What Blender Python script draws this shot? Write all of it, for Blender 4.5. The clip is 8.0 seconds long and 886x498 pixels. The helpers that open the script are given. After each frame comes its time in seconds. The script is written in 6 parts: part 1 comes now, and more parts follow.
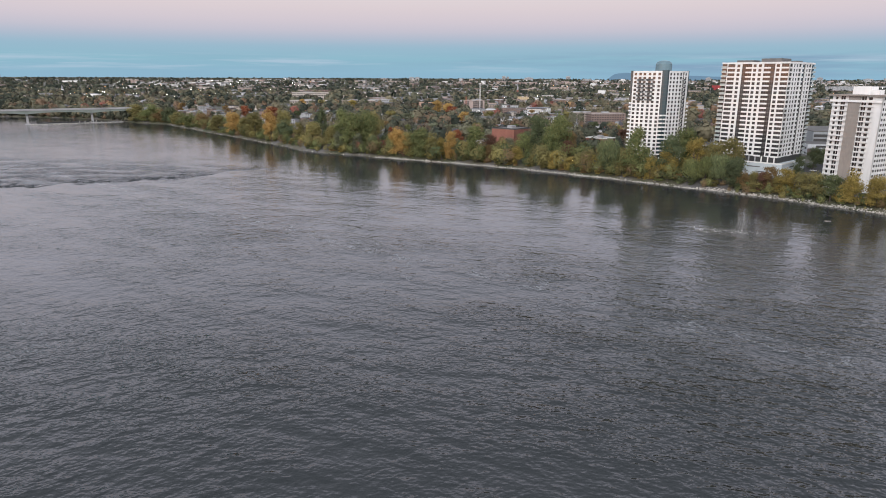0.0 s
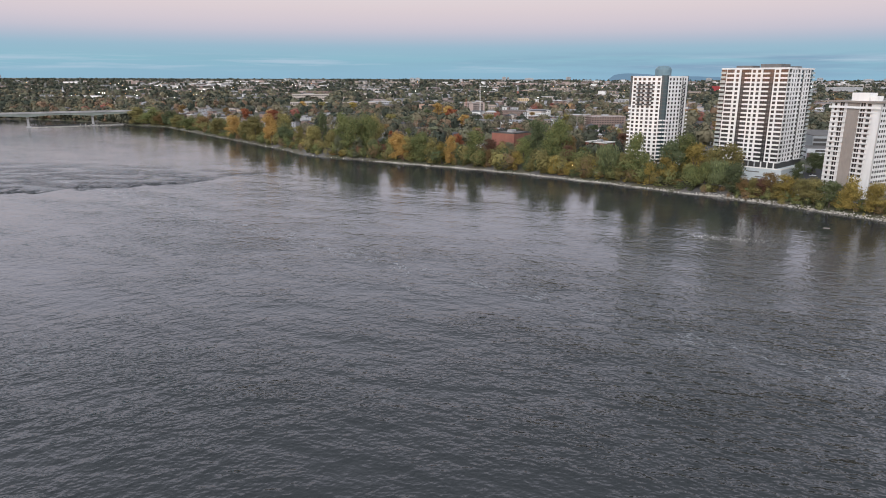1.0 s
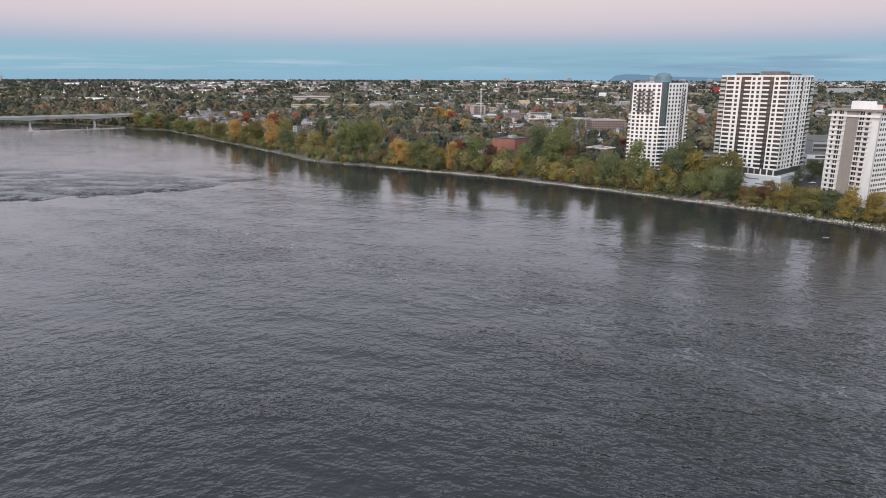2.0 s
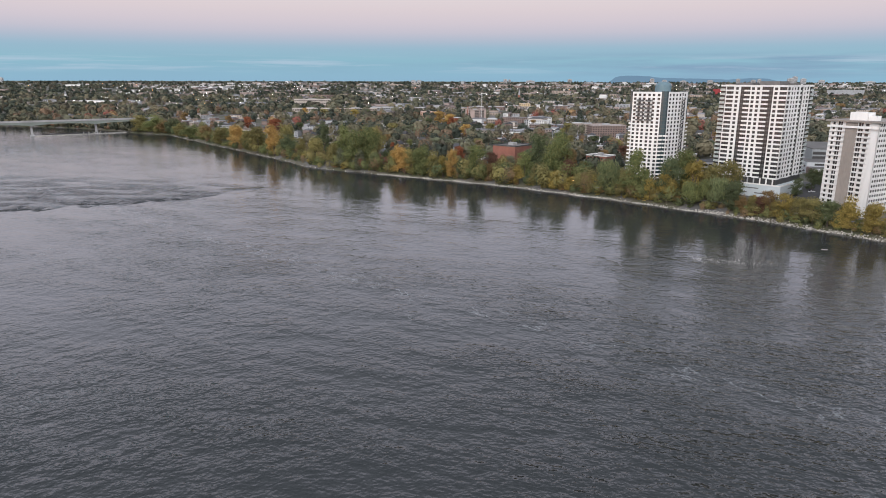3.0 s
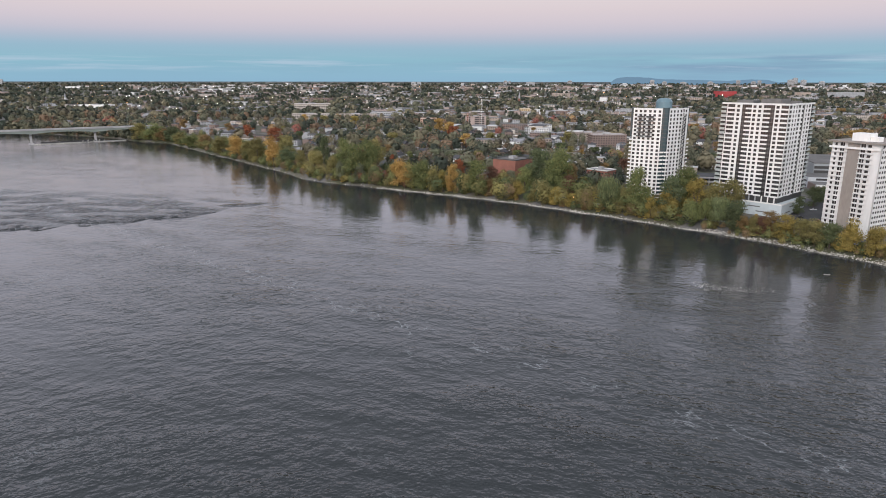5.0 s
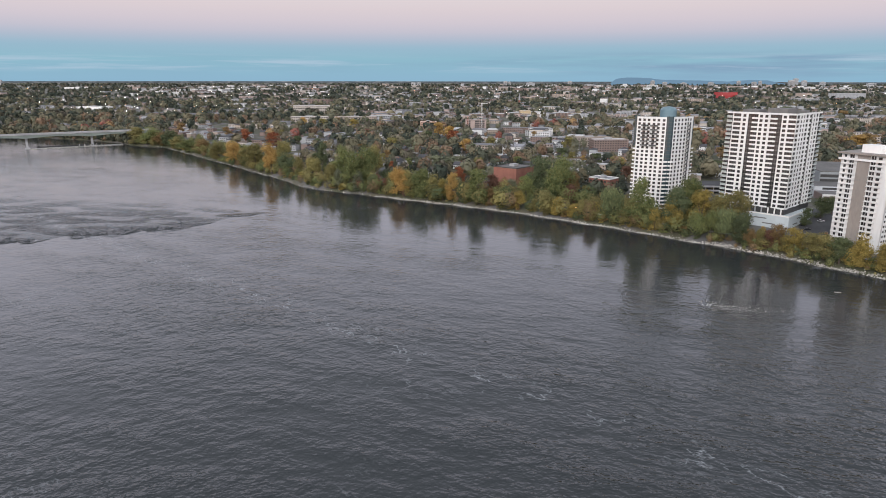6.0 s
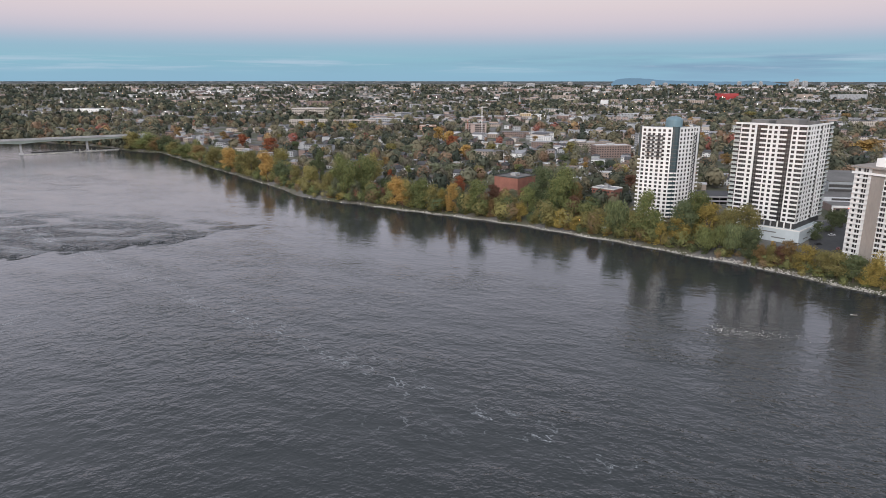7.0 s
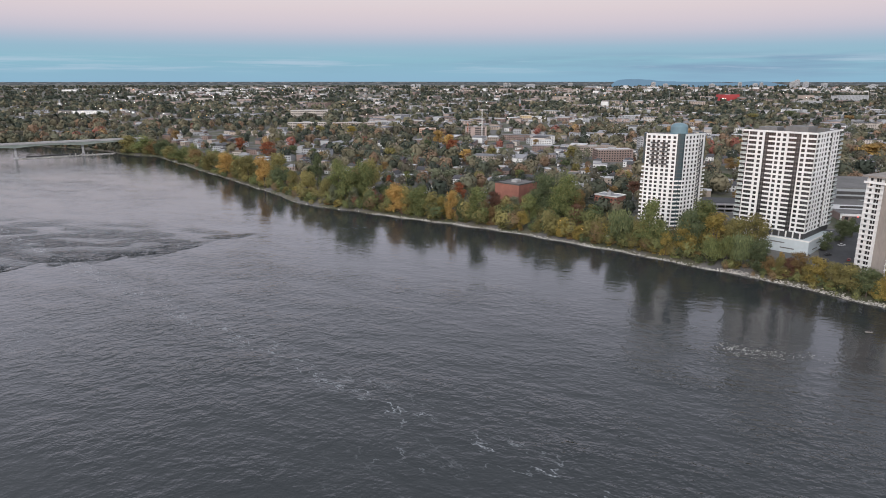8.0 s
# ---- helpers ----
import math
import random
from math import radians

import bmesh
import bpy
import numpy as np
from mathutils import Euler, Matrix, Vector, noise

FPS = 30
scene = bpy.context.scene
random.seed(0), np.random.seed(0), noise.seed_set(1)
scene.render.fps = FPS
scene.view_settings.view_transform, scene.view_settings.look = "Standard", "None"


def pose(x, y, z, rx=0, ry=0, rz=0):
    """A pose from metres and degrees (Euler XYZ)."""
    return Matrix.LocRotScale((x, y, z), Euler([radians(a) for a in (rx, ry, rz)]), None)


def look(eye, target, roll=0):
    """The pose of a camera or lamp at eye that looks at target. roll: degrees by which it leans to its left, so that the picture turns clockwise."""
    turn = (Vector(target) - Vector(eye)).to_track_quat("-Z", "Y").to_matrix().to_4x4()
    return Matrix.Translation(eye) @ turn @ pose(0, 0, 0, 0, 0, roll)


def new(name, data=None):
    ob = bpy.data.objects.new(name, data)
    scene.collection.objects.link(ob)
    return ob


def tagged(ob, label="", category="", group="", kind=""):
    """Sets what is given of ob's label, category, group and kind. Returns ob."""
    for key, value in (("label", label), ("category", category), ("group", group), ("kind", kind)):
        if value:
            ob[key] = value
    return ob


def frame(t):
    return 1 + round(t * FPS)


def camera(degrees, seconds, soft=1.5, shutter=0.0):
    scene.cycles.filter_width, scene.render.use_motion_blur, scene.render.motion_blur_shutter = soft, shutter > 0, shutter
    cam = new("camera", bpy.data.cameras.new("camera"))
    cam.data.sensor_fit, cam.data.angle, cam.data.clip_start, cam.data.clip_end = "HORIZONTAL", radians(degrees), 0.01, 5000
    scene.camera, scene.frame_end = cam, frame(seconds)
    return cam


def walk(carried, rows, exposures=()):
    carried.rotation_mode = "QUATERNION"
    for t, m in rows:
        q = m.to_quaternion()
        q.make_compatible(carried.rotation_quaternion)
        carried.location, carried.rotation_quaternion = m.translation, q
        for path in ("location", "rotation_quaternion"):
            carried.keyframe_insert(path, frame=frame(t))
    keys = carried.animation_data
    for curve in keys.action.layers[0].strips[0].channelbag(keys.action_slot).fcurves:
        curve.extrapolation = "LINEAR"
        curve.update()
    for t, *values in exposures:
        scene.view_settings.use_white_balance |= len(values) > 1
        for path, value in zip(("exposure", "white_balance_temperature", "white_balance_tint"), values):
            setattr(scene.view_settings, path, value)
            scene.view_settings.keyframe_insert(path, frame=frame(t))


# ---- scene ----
# ---------------------------------------------------------------- camera
cam = camera(68.56, 8.0, soft=0.95)
walk(cam, [
    (0, pose(-0.00, -0.00, 68.27, 75.345, 0, -0.168) @ pose(0, 0, 0, 0, 0, 0.212)),
    (0.5, pose(0.13, -0.07, 70.31, 75.352, 0, -0.161) @ pose(0, 0, 0, 0, 0, 0.199)),
    (1, pose(0.24, -0.10, 71.91, 75.360, 0, -0.130) @ pose(0, 0, 0, 0, 0, 0.167)),
    (1.5, pose(0.25, -0.25, 73.98, 75.363, 0, -0.093) @ pose(0, 0, 0, 0, 0, 0.157)),
    (3, pose(0.27, -0.91, 82.84, 75.427, 0, 0.008) @ pose(0, 0, 0, 0, 0, 0.116)),
    (3.5, pose(0.30, -0.67, 85.77, 75.438, 0, 0.012) @ pose(0, 0, 0, 0, 0, 0.107)),
    (4, pose(0.29, -0.25, 88.67, 75.429, 0, 0.015) @ pose(0, 0, 0, 0, 0, 0.095)),
    (4.5, pose(0.27, 1.18, 91.77, 75.420, 0, 0.017) @ pose(0, 0, 0, 0, 0, 0.084)),
    (6, pose(0.28, 15.36, 100.75, 75.384, 0, 0.007) @ pose(0, 0, 0, 0, 0, 0.077)),
    (6.5, pose(0.32, 22.72, 103.97, 75.370, 0, 0.000) @ pose(0, 0, 0, 0, 0, 0.063)),
    (7, pose(0.40, 30.20, 107.16, 75.372, 0, -0.004) @ pose(0, 0, 0, 0, 0, 0.050)),
    (7.5, pose(0.61, 37.07, 109.49, 75.394, 0, 0.002) @ pose(0, 0, 0, 0, 0, 0.030)),
    (8, pose(0.87, 42.71, 110.70, 75.414, 0, 0.008) @ pose(0, 0, 0, 0, 0, 0.005)),
])

# ---------------------------------------------------------------- world and sun
world = bpy.data.worlds.new("dusk_sky")
scene.world = world
world.use_nodes = True
wn, wl = world.node_tree.nodes, world.node_tree.links
wn.clear()


def wnode(kind, **kw):
    n = wn.new(kind)
    for k, v in kw.items():
        n.inputs[k].default_value = v
    return n


w_out, w_bg, w_tc, w_sep = wn.new("ShaderNodeOutputWorld"), wn.new("ShaderNodeBackground"), wn.new("ShaderNodeTexCoord"), wn.new("ShaderNodeSeparateXYZ")
wl.new(w_tc.outputs["Generated"], w_sep.inputs[0])


def ramp_node(nodes, stops):
    r = nodes.new("ShaderNodeValToRGB")
    e = r.color_ramp.elements
    while len(e) < len(stops):
        e.new(0.5)
    for el, (p, c) in zip(e, stops):
        el.position, el.color = p, (*c, 1)
    return r


# the twilight arch by height over the horizon: blue earth shadow, pink belt, grey-lavender above
w_ramp = ramp_node(wn, [
    (0.000, (0.232, 0.398, 0.527)), (0.028, (0.238, 0.420, 0.516)), (0.045, (0.276, 0.416, 0.521)), (0.0565, (0.380, 0.432, 0.527)),
    (0.067, (0.477, 0.464, 0.539)), (0.080, (0.551, 0.497, 0.551)), (0.097, (0.605, 0.530, 0.560)), (0.125, (0.655, 0.590, 0.602)),
    (0.200, (0.960, 0.940, 1.090)), (0.310, (0.925, 0.935, 1.105)), (0.480, (0.580, 0.615, 0.705)), (1.000, (0.360, 0.420, 0.510))])
wl.new(w_sep.outputs["Z"], w_ramp.inputs[0])
# thin cloud streaks low over the horizon
w_map = wn.new("ShaderNodeMapping")
w_map.inputs["Scale"].default_value = (4, 4, 62)
wl.new(w_tc.outputs["Generated"], w_map.inputs[0])
w_noise = wnode("ShaderNodeTexNoise", Scale=1.0, Detail=5.0, Roughness=0.55)
wl.new(w_map.outputs[0], w_noise.inputs["Vector"])
w_cl = ramp_node(wn, [(0.42, (0, 0, 0)), (0.62, (1, 1, 1))])
wl.new(w_noise.outputs[0], w_cl.inputs[0])
w_band = ramp_node(wn, [(0.0, (0.25, 0.25, 0.25)), (0.012, (0.6, 0.6, 0.6)), (0.028, (0.95, 0.95, 0.95)), (0.041, (0, 0, 0))])
wl.new(w_sep.outputs["Z"], w_band.inputs[0])
w_mul = wn.new("ShaderNodeMath")
w_mul.operation = "MULTIPLY"
w_east = ramp_node(wn, [(0.0, (0.2, 0.2, 0.2)), (0.32, (1, 1, 1))])
wl.new(w_sep.outputs["X"], w_east.inputs[0])
w_mul0 = wn.new("ShaderNodeMath")
w_mul0.operation = "MULTIPLY"
wl.new(w_cl.outputs[0], w_mul0.inputs[0]), wl.new(w_east.outputs[0], w_mul0.inputs[1])
wl.new(w_mul0.outputs[0], w_mul.inputs[0]), wl.new(w_band.outputs[0], w_mul.inputs[1])
w_mix = wn.new("ShaderNodeMixRGB")
w_mix.inputs[2].default_value = (0.192, 0.290, 0.420, 1)
wl.new(w_mul.outputs[0], w_mix.inputs[0]), wl.new(w_ramp.outputs[0], w_mix.inputs[1])
w_map2 = wn.new("ShaderNodeMapping")
w_map2.inputs["Scale"].default_value, w_map2.inputs["Location"].default_value = (5, 5, 120), (3.1, 0.4, 1.7)
wl.new(w_tc.outputs["Generated"], w_map2.inputs[0])
w_noise2 = wnode("ShaderNodeTexNoise", Scale=1.0, Detail=6.0, Roughness=0.6)
wl.new(w_map2.outputs[0], w_noise2.inputs["Vector"])
w_pale = ramp_node(wn, [(0.50, (0, 0, 0)), (0.66, (0.75, 0.75, 0.75))])
wl.new(w_noise2.outputs[0], w_pale.inputs[0])
w_band2 = ramp_node(wn, [(0.008, (0, 0, 0)), (0.017, (1, 1, 1)), (0.027, (0.8, 0.8, 0.8)), (0.036, (0, 0, 0))])
wl.new(w_sep.outputs["Z"], w_band2.inputs[0])
w_mul2 = wn.new("ShaderNodeMath")
w_mul2.operation = "MULTIPLY"
wl.new(w_pale.outputs[0], w_mul2.inputs[0]), wl.new(w_band2.outputs[0], w_mul2.inputs[1])
w_mix2 = wn.new("ShaderNodeMixRGB")
w_mix2.inputs[2].default_value = (0.400, 0.500, 0.610, 1)
wl.new(w_mul2.outputs[0], w_mix2.inputs[0]), wl.new(w_mix.outputs[0], w_mix2.inputs[1])
# last of the plain past the far woods, painted into the sky, haze grey-blue
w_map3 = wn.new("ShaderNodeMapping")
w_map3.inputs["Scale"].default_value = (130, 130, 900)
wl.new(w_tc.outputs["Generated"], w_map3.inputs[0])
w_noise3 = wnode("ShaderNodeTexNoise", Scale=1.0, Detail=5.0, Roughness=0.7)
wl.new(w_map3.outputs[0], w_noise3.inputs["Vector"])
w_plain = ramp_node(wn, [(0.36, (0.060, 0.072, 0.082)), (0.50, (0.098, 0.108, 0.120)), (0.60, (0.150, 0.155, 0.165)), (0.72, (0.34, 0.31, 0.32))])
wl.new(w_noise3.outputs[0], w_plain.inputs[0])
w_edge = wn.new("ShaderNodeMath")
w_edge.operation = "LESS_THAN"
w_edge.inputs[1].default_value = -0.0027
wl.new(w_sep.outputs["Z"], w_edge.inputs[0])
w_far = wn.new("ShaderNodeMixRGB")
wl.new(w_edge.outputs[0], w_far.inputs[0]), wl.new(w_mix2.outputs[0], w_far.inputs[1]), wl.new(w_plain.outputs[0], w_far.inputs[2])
# the after-glow of the set sun, on the side of the sky away from the view
w_west = ramp_node(wn, [(0.0, (1, 1, 1)), (0.30, (0.55, 0.55, 0.55)), (0.50, (0, 0, 0))])
w_low = ramp_node(wn, [(0.0, (1, 1, 1)), (0.22, (0.85, 0.85, 0.85)), (0.60, (0, 0, 0))])
wl.new(w_sep.outputs["Z"], w_low.inputs[0])
w_half = wn.new("ShaderNodeMath")
w_half.operation = "MULTIPLY_ADD"
w_half.inputs[1].default_value, w_half.inputs[2].default_value = 0.5, 0.5
wl.new(w_sep.outputs["Y"], w_half.inputs[0]), wl.new(w_half.outputs[0], w_west.inputs[0])
w_glow = wn.new("ShaderNodeMixRGB")
w_glow.blend_type = "ADD"
w_glow.inputs[2].default_value = (1.40, 1.28, 1.22, 1)
w_part = wn.new("ShaderNodeMath")
w_part.operation = "MULTIPLY"
wl.new(w_west.outputs[0], w_part.inputs[0]), wl.new(w_low.outputs[0], w_part.inputs[1])
wl.new(w_part.outputs[0], w_glow.inputs[0]), wl.new(w_far.outputs[0], w_glow.inputs[1])
# the orange rim where the sun went down
w_dot = wn.new("ShaderNodeVectorMath")
w_dot.operation = "DOT_PRODUCT"
w_dot.inputs[1].default_value = (-0.91, -0.41, 0.0)
wl.new(w_tc.outputs["Generated"], w_dot.inputs[0])
w_toward = ramp_node(wn, [(0.80, (0, 0, 0)), (0.97, (1, 1, 1))])
wl.new(w_dot.outputs["Value"], w_toward.inputs[0])
w_rim = ramp_node(wn, [(0.0, (1, 1, 1)), (0.02, (0.9, 0.9, 0.9)), (0.055, (0, 0, 0))])
wl.new(w_sep.outputs["Z"], w_rim.inputs[0])
w_mul3 = wn.new("ShaderNodeMath")
w_mul3.operation = "MULTIPLY"
wl.new(w_toward.outputs[0], w_mul3.inputs[0]), wl.new(w_rim.outputs[0], w_mul3.inputs[1])
w_sunset = wn.new("ShaderNodeMixRGB")
w_sunset.inputs[2].default_value = (4.2, 1.75, 0.80, 1)
w_above = wn.new("ShaderNodeMath")
w_above.operation = "GREATER_THAN"
w_above.inputs[1].default_value = -0.0027
wl.new(w_sep.outputs["Z"], w_above.inputs[0])
w_mul4 = wn.new("ShaderNodeMath")
w_mul4.operation = "MULTIPLY"
wl.new(w_mul3.outputs[0], w_mul4.inputs[0]), wl.new(w_above.outputs[0], w_mul4.inputs[1])
wl.new(w_mul4.outputs[0], w_sunset.inputs[0]), wl.new(w_glow.outputs[0], w_sunset.inputs[1])
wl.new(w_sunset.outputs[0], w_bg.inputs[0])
w_bg.inputs[1].default_value = 1.17
wl.new(w_bg.outputs[0], w_out.inputs[0])

# broad soft lamp added in place of after-glow light; the sun has set
sun_data = bpy.data.lights.new("sun", "SUN")
sun_data.energy, sun_data.angle, sun_data.color = 1.9, radians(40), (1.0, 0.965, 0.94)
sun = new("sun", sun_data)
sun.matrix_world = look((-900, -1500, 1350), (150, 450, 0))


# ---------------------------------------------------------------- materials
def material(name, color, rough=0.8, vary=0.15, scale=1.0, metal=0.0, bump=0.0, bump_scale=None, island=0.0, objrand=0.0, tint=None, spec=None, streak=1.0):
    """A procedural surface: base colour with broad stains and fine grain, and relief. scale: grains per metre."""
    m = bpy.data.materials.new(name)
    m.use_nodes = True
    nt = m.node_tree
    n, l = nt.nodes, nt.links
    b = n["Principled BSDF"]
    b.inputs["Roughness"].default_value, b.inputs["Metallic"].default_value = rough, metal
    if spec is not None:
        b.inputs["Specular IOR Level"].default_value = spec
    tc, mp = n.new("ShaderNodeTexCoord"), n.new("ShaderNodeMapping")
    mp.inputs["Scale"].default_value = (1, 1, 1 / streak)
    l.new(tc.outputs["Object"], mp.inputs[0])
    tot = None
    for sc, amp in ((scale, 0.5), (scale * 0.13, 0.8)):
        t = n.new("ShaderNodeTexNoise")
        t.inputs["Scale"].default_value, t.inputs["Detail"].default_value = sc, 4
        l.new(mp.outputs[0], t.inputs["Vector"])
        r = n.new("ShaderNodeMapRange")
        r.inputs[1].default_value, r.inputs[2].default_value = 0.3, 0.7
        r.inputs[3].default_value, r.inputs[4].default_value = 1 - vary * amp, 1 + vary * amp
        l.new(t.outputs[0], r.inputs[0])
        tot = mulnode(n, l, tot, r.outputs[0])
    if island:
        g, r = n.new("ShaderNodeNewGeometry"), n.new("ShaderNodeMapRange")
        r.inputs[3].default_value, r.inputs[4].default_value = 1 - island, 1 + island
        l.new(g.outputs["Random Per Island"], r.inputs[0])
        tot = mulnode(n, l, tot, r.outputs[0])
    if objrand:
        g, r = n.new("ShaderNodeObjectInfo"), n.new("ShaderNodeMapRange")
        r.inputs[3].default_value, r.inputs[4].default_value = 1 - objrand, 1 + objrand
        l.new(g.outputs["Random"], r.inputs[0])
        tot = mulnode(n, l, tot, r.outputs[0])
    mix = n.new("ShaderNodeMixRGB")
    mix.blend_type = "MULTIPLY"
    mix.inputs[0].default_value = 1
    mix.inputs[1].default_value = (*color, 1)
    if tint:
        g = n.new("ShaderNodeNewGeometry") if island else n.new("ShaderNodeObjectInfo")
        src = g.outputs["Random Per Island"] if island else g.outputs["Random"]
        fr = n.new("ShaderNodeMath")
        fr.operation = "FRACT"
        mu = n.new("ShaderNodeMath")
        mu.operation = "MULTIPLY"
        mu.inputs[1].default_value = 7.31
        l.new(src, mu.inputs[0]), l.new(mu.outputs[0], fr.inputs[0])
        tm = ramp_node(n, tint)
        l.new(fr.outputs[0], tm.inputs[0]), l.new(tm.outputs[0], mix.inputs[1])
    l.new(tot, mix.inputs[2]), l.new(mix.outputs[0], b.inputs["Base Color"])
    if bump:
        t, bp = n.new("ShaderNodeTexNoise"), n.new("ShaderNodeBump")
        t.inputs["Scale"].default_value, t.inputs["Detail"].default_value = bump_scale or scale * 2, 5
        bp.inputs["Strength"].default_value, bp.inputs["Distance"].default_value = bump, 0.3
        l.new(tc.outputs["Object"], t.inputs["Vector"])
        l.new(t.outputs[0], bp.inputs["Height"]), l.new(bp.outputs[0], b.inputs["Normal"])
    return m


def mulnode(n, l, a, b):
    if a is None:
        return b
    m = n.new("ShaderNodeMath")
    m.operation = "MULTIPLY"
    l.new(a, m.inputs[0]), l.new(b, m.inputs[1])
    return m.outputs[0]


def lamp_material(name, color, strength):
    m = bpy.data.materials.new(name)
    m.use_nodes = True
    b = m.node_tree.nodes["Principled BSDF"]
    b.inputs["Base Color"].default_value = (*color, 1)
    b.inputs["Emission Color"].default_value, b.inputs["Emission Strength"].default_value = (*color, 1), strength
    return m


def leaf_material(name, a, b_, c):
    """Leaves: colour differs from clump to clump, with a little light let through."""
    m = material(name, b_, 0.75, 0.20, 0.6, island=0.17, objrand=0.22, spec=0.15,
                 tint=[(0.0, a), (0.5, b_), (1.0, c)])
    return let_through(m)


def let_through(m, share=0.45):
    """Some of the light passes through thin leaves."""
    n, l = m.node_tree.nodes, m.node_tree.links
    b, o = n["Principled BSDF"], n["Material Output"]
    t, x = n.new("ShaderNodeBsdfTranslucent"), n.new("ShaderNodeMixShader")
    x.inputs[0].default_value = share
    l.new(b.inputs["Base Color"].links[0].from_socket, t.inputs[0])
    l.new(b.outputs[0], x.inputs[1]), l.new(t.outputs[0], x.inputs[2]), l.new(x.outputs[0], o.inputs[0])
    return m


WHITE = material("white_render", (0.75, 0.74, 0.72), 0.75, 0.10, 0.5, bump=0.1, streak=6)
CREAM = material("cream_concrete", (0.72, 0.71, 0.68), 0.8, 0.12, 0.5, streak=6)
TAUPE = material("taupe_brick_panel", (0.26, 0.23, 0.205), 0.85, 0.14, 1.2, bump=0.15, streak=4)
GREY = material("grey_concrete", (0.34, 0.34, 0.34), 0.85, 0.2, 0.4, bump=0.1)
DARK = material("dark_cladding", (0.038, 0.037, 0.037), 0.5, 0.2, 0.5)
PLANT = material("dark_plant_cladding", (0.15, 0.145, 0.14), 0.8, 0.2, 0.4)
ROOFING = material("flat_roof_gravel", (0.125, 0.12, 0.115), 0.95, 0.25, 0.4)
GLASS = material("window_glass", (0.040, 0.040, 0.041), 0.06, 0.3, 0.3, objrand=0.5, spec=0.6)
TEAL = material("teal_curtain_glass", (0.032, 0.055, 0.062), 0.2, 0.2, 0.4, spec=0.6)
BRONZE = material("bronze_cladding", (0.080, 0.078, 0.074), 0.5, 0.2, 0.5)
PALE = material("pale_concrete", (0.66, 0.655, 0.64), 0.8, 0.14, 0.5, streak=6)
BRICK = material("red_brick", (0.255, 0.108, 0.080), 0.9, 0.18, 1.2, bump=0.2)
BROWN = material("brown_brick", (0.225, 0.165, 0.145), 0.9, 0.18, 1.2, bump=0.2)
BARK = material("bark", (0.10, 0.08, 0.065), 0.95, 0.3, 3.0, bump=0.4)
STEEL = material("painted_steel", (0.22, 0.24, 0.24), 0.5, 0.15, 1.0, metal=0.3)
BRIDGE_GREEN = material("pale_green_girder", (0.21, 0.245, 0.22), 0.6, 0.15, 0.5)
RAIL = material("frosted_rail_glass", (0.40, 0.44, 0.42), 0.25, 0.12, 0.5)
ASPHALT = material("asphalt", (0.055, 0.055, 0.058), 0.9, 0.25, 0.5)
ROCK = material("bank_rock", (0.35, 0.335, 0.305), 0.95, 0.3, 0.8, bump=0.4, island=0.35)

LEAF = {
    "green": leaf_material("leaves_green", (0.140, 0.172, 0.076), (0.195, 0.220, 0.092), (0.265, 0.268, 0.108)),
    "dark": leaf_material("leaves_dark_green", (0.085, 0.110, 0.062), (0.120, 0.146, 0.077), (0.168, 0.180, 0.092)),
    "olive": leaf_material("leaves_olive", (0.190, 0.180, 0.080), (0.252, 0.228, 0.094), (0.318, 0.264, 0.106)),
    "yellow": leaf_material("leaves_yellow", (0.265, 0.225, 0.078), (0.375, 0.290, 0.090), (0.450, 0.345, 0.115)),
    "orange": leaf_material("leaves_orange", (0.345, 0.215, 0.080), (0.440, 0.290, 0.105), (0.490, 0.350, 0.130)),
    "red": leaf_material("leaves_red", (0.290, 0.100, 0.060), (0.360, 0.130, 0.070), (0.410, 0.185, 0.090)),
    "rust": leaf_material("leaves_rust", (0.205, 0.140, 0.070), (0.260, 0.175, 0.084), (0.315, 0.220, 0.100)),
    "willow": leaf_material("leaves_willow", (0.150, 0.185, 0.092), (0.188, 0.220, 0.112), (0.245, 0.262, 0.126)),
    "sage": leaf_material("leaves_silver_green", (0.195, 0.215, 0.140), (0.235, 0.255, 0.165), (0.280, 0.280, 0.190)),
    "maroon": leaf_material("leaves_maroon", (0.150, 0.085, 0.062), (0.190, 0.105, 0.074), (0.235, 0.130, 0.088)),
}


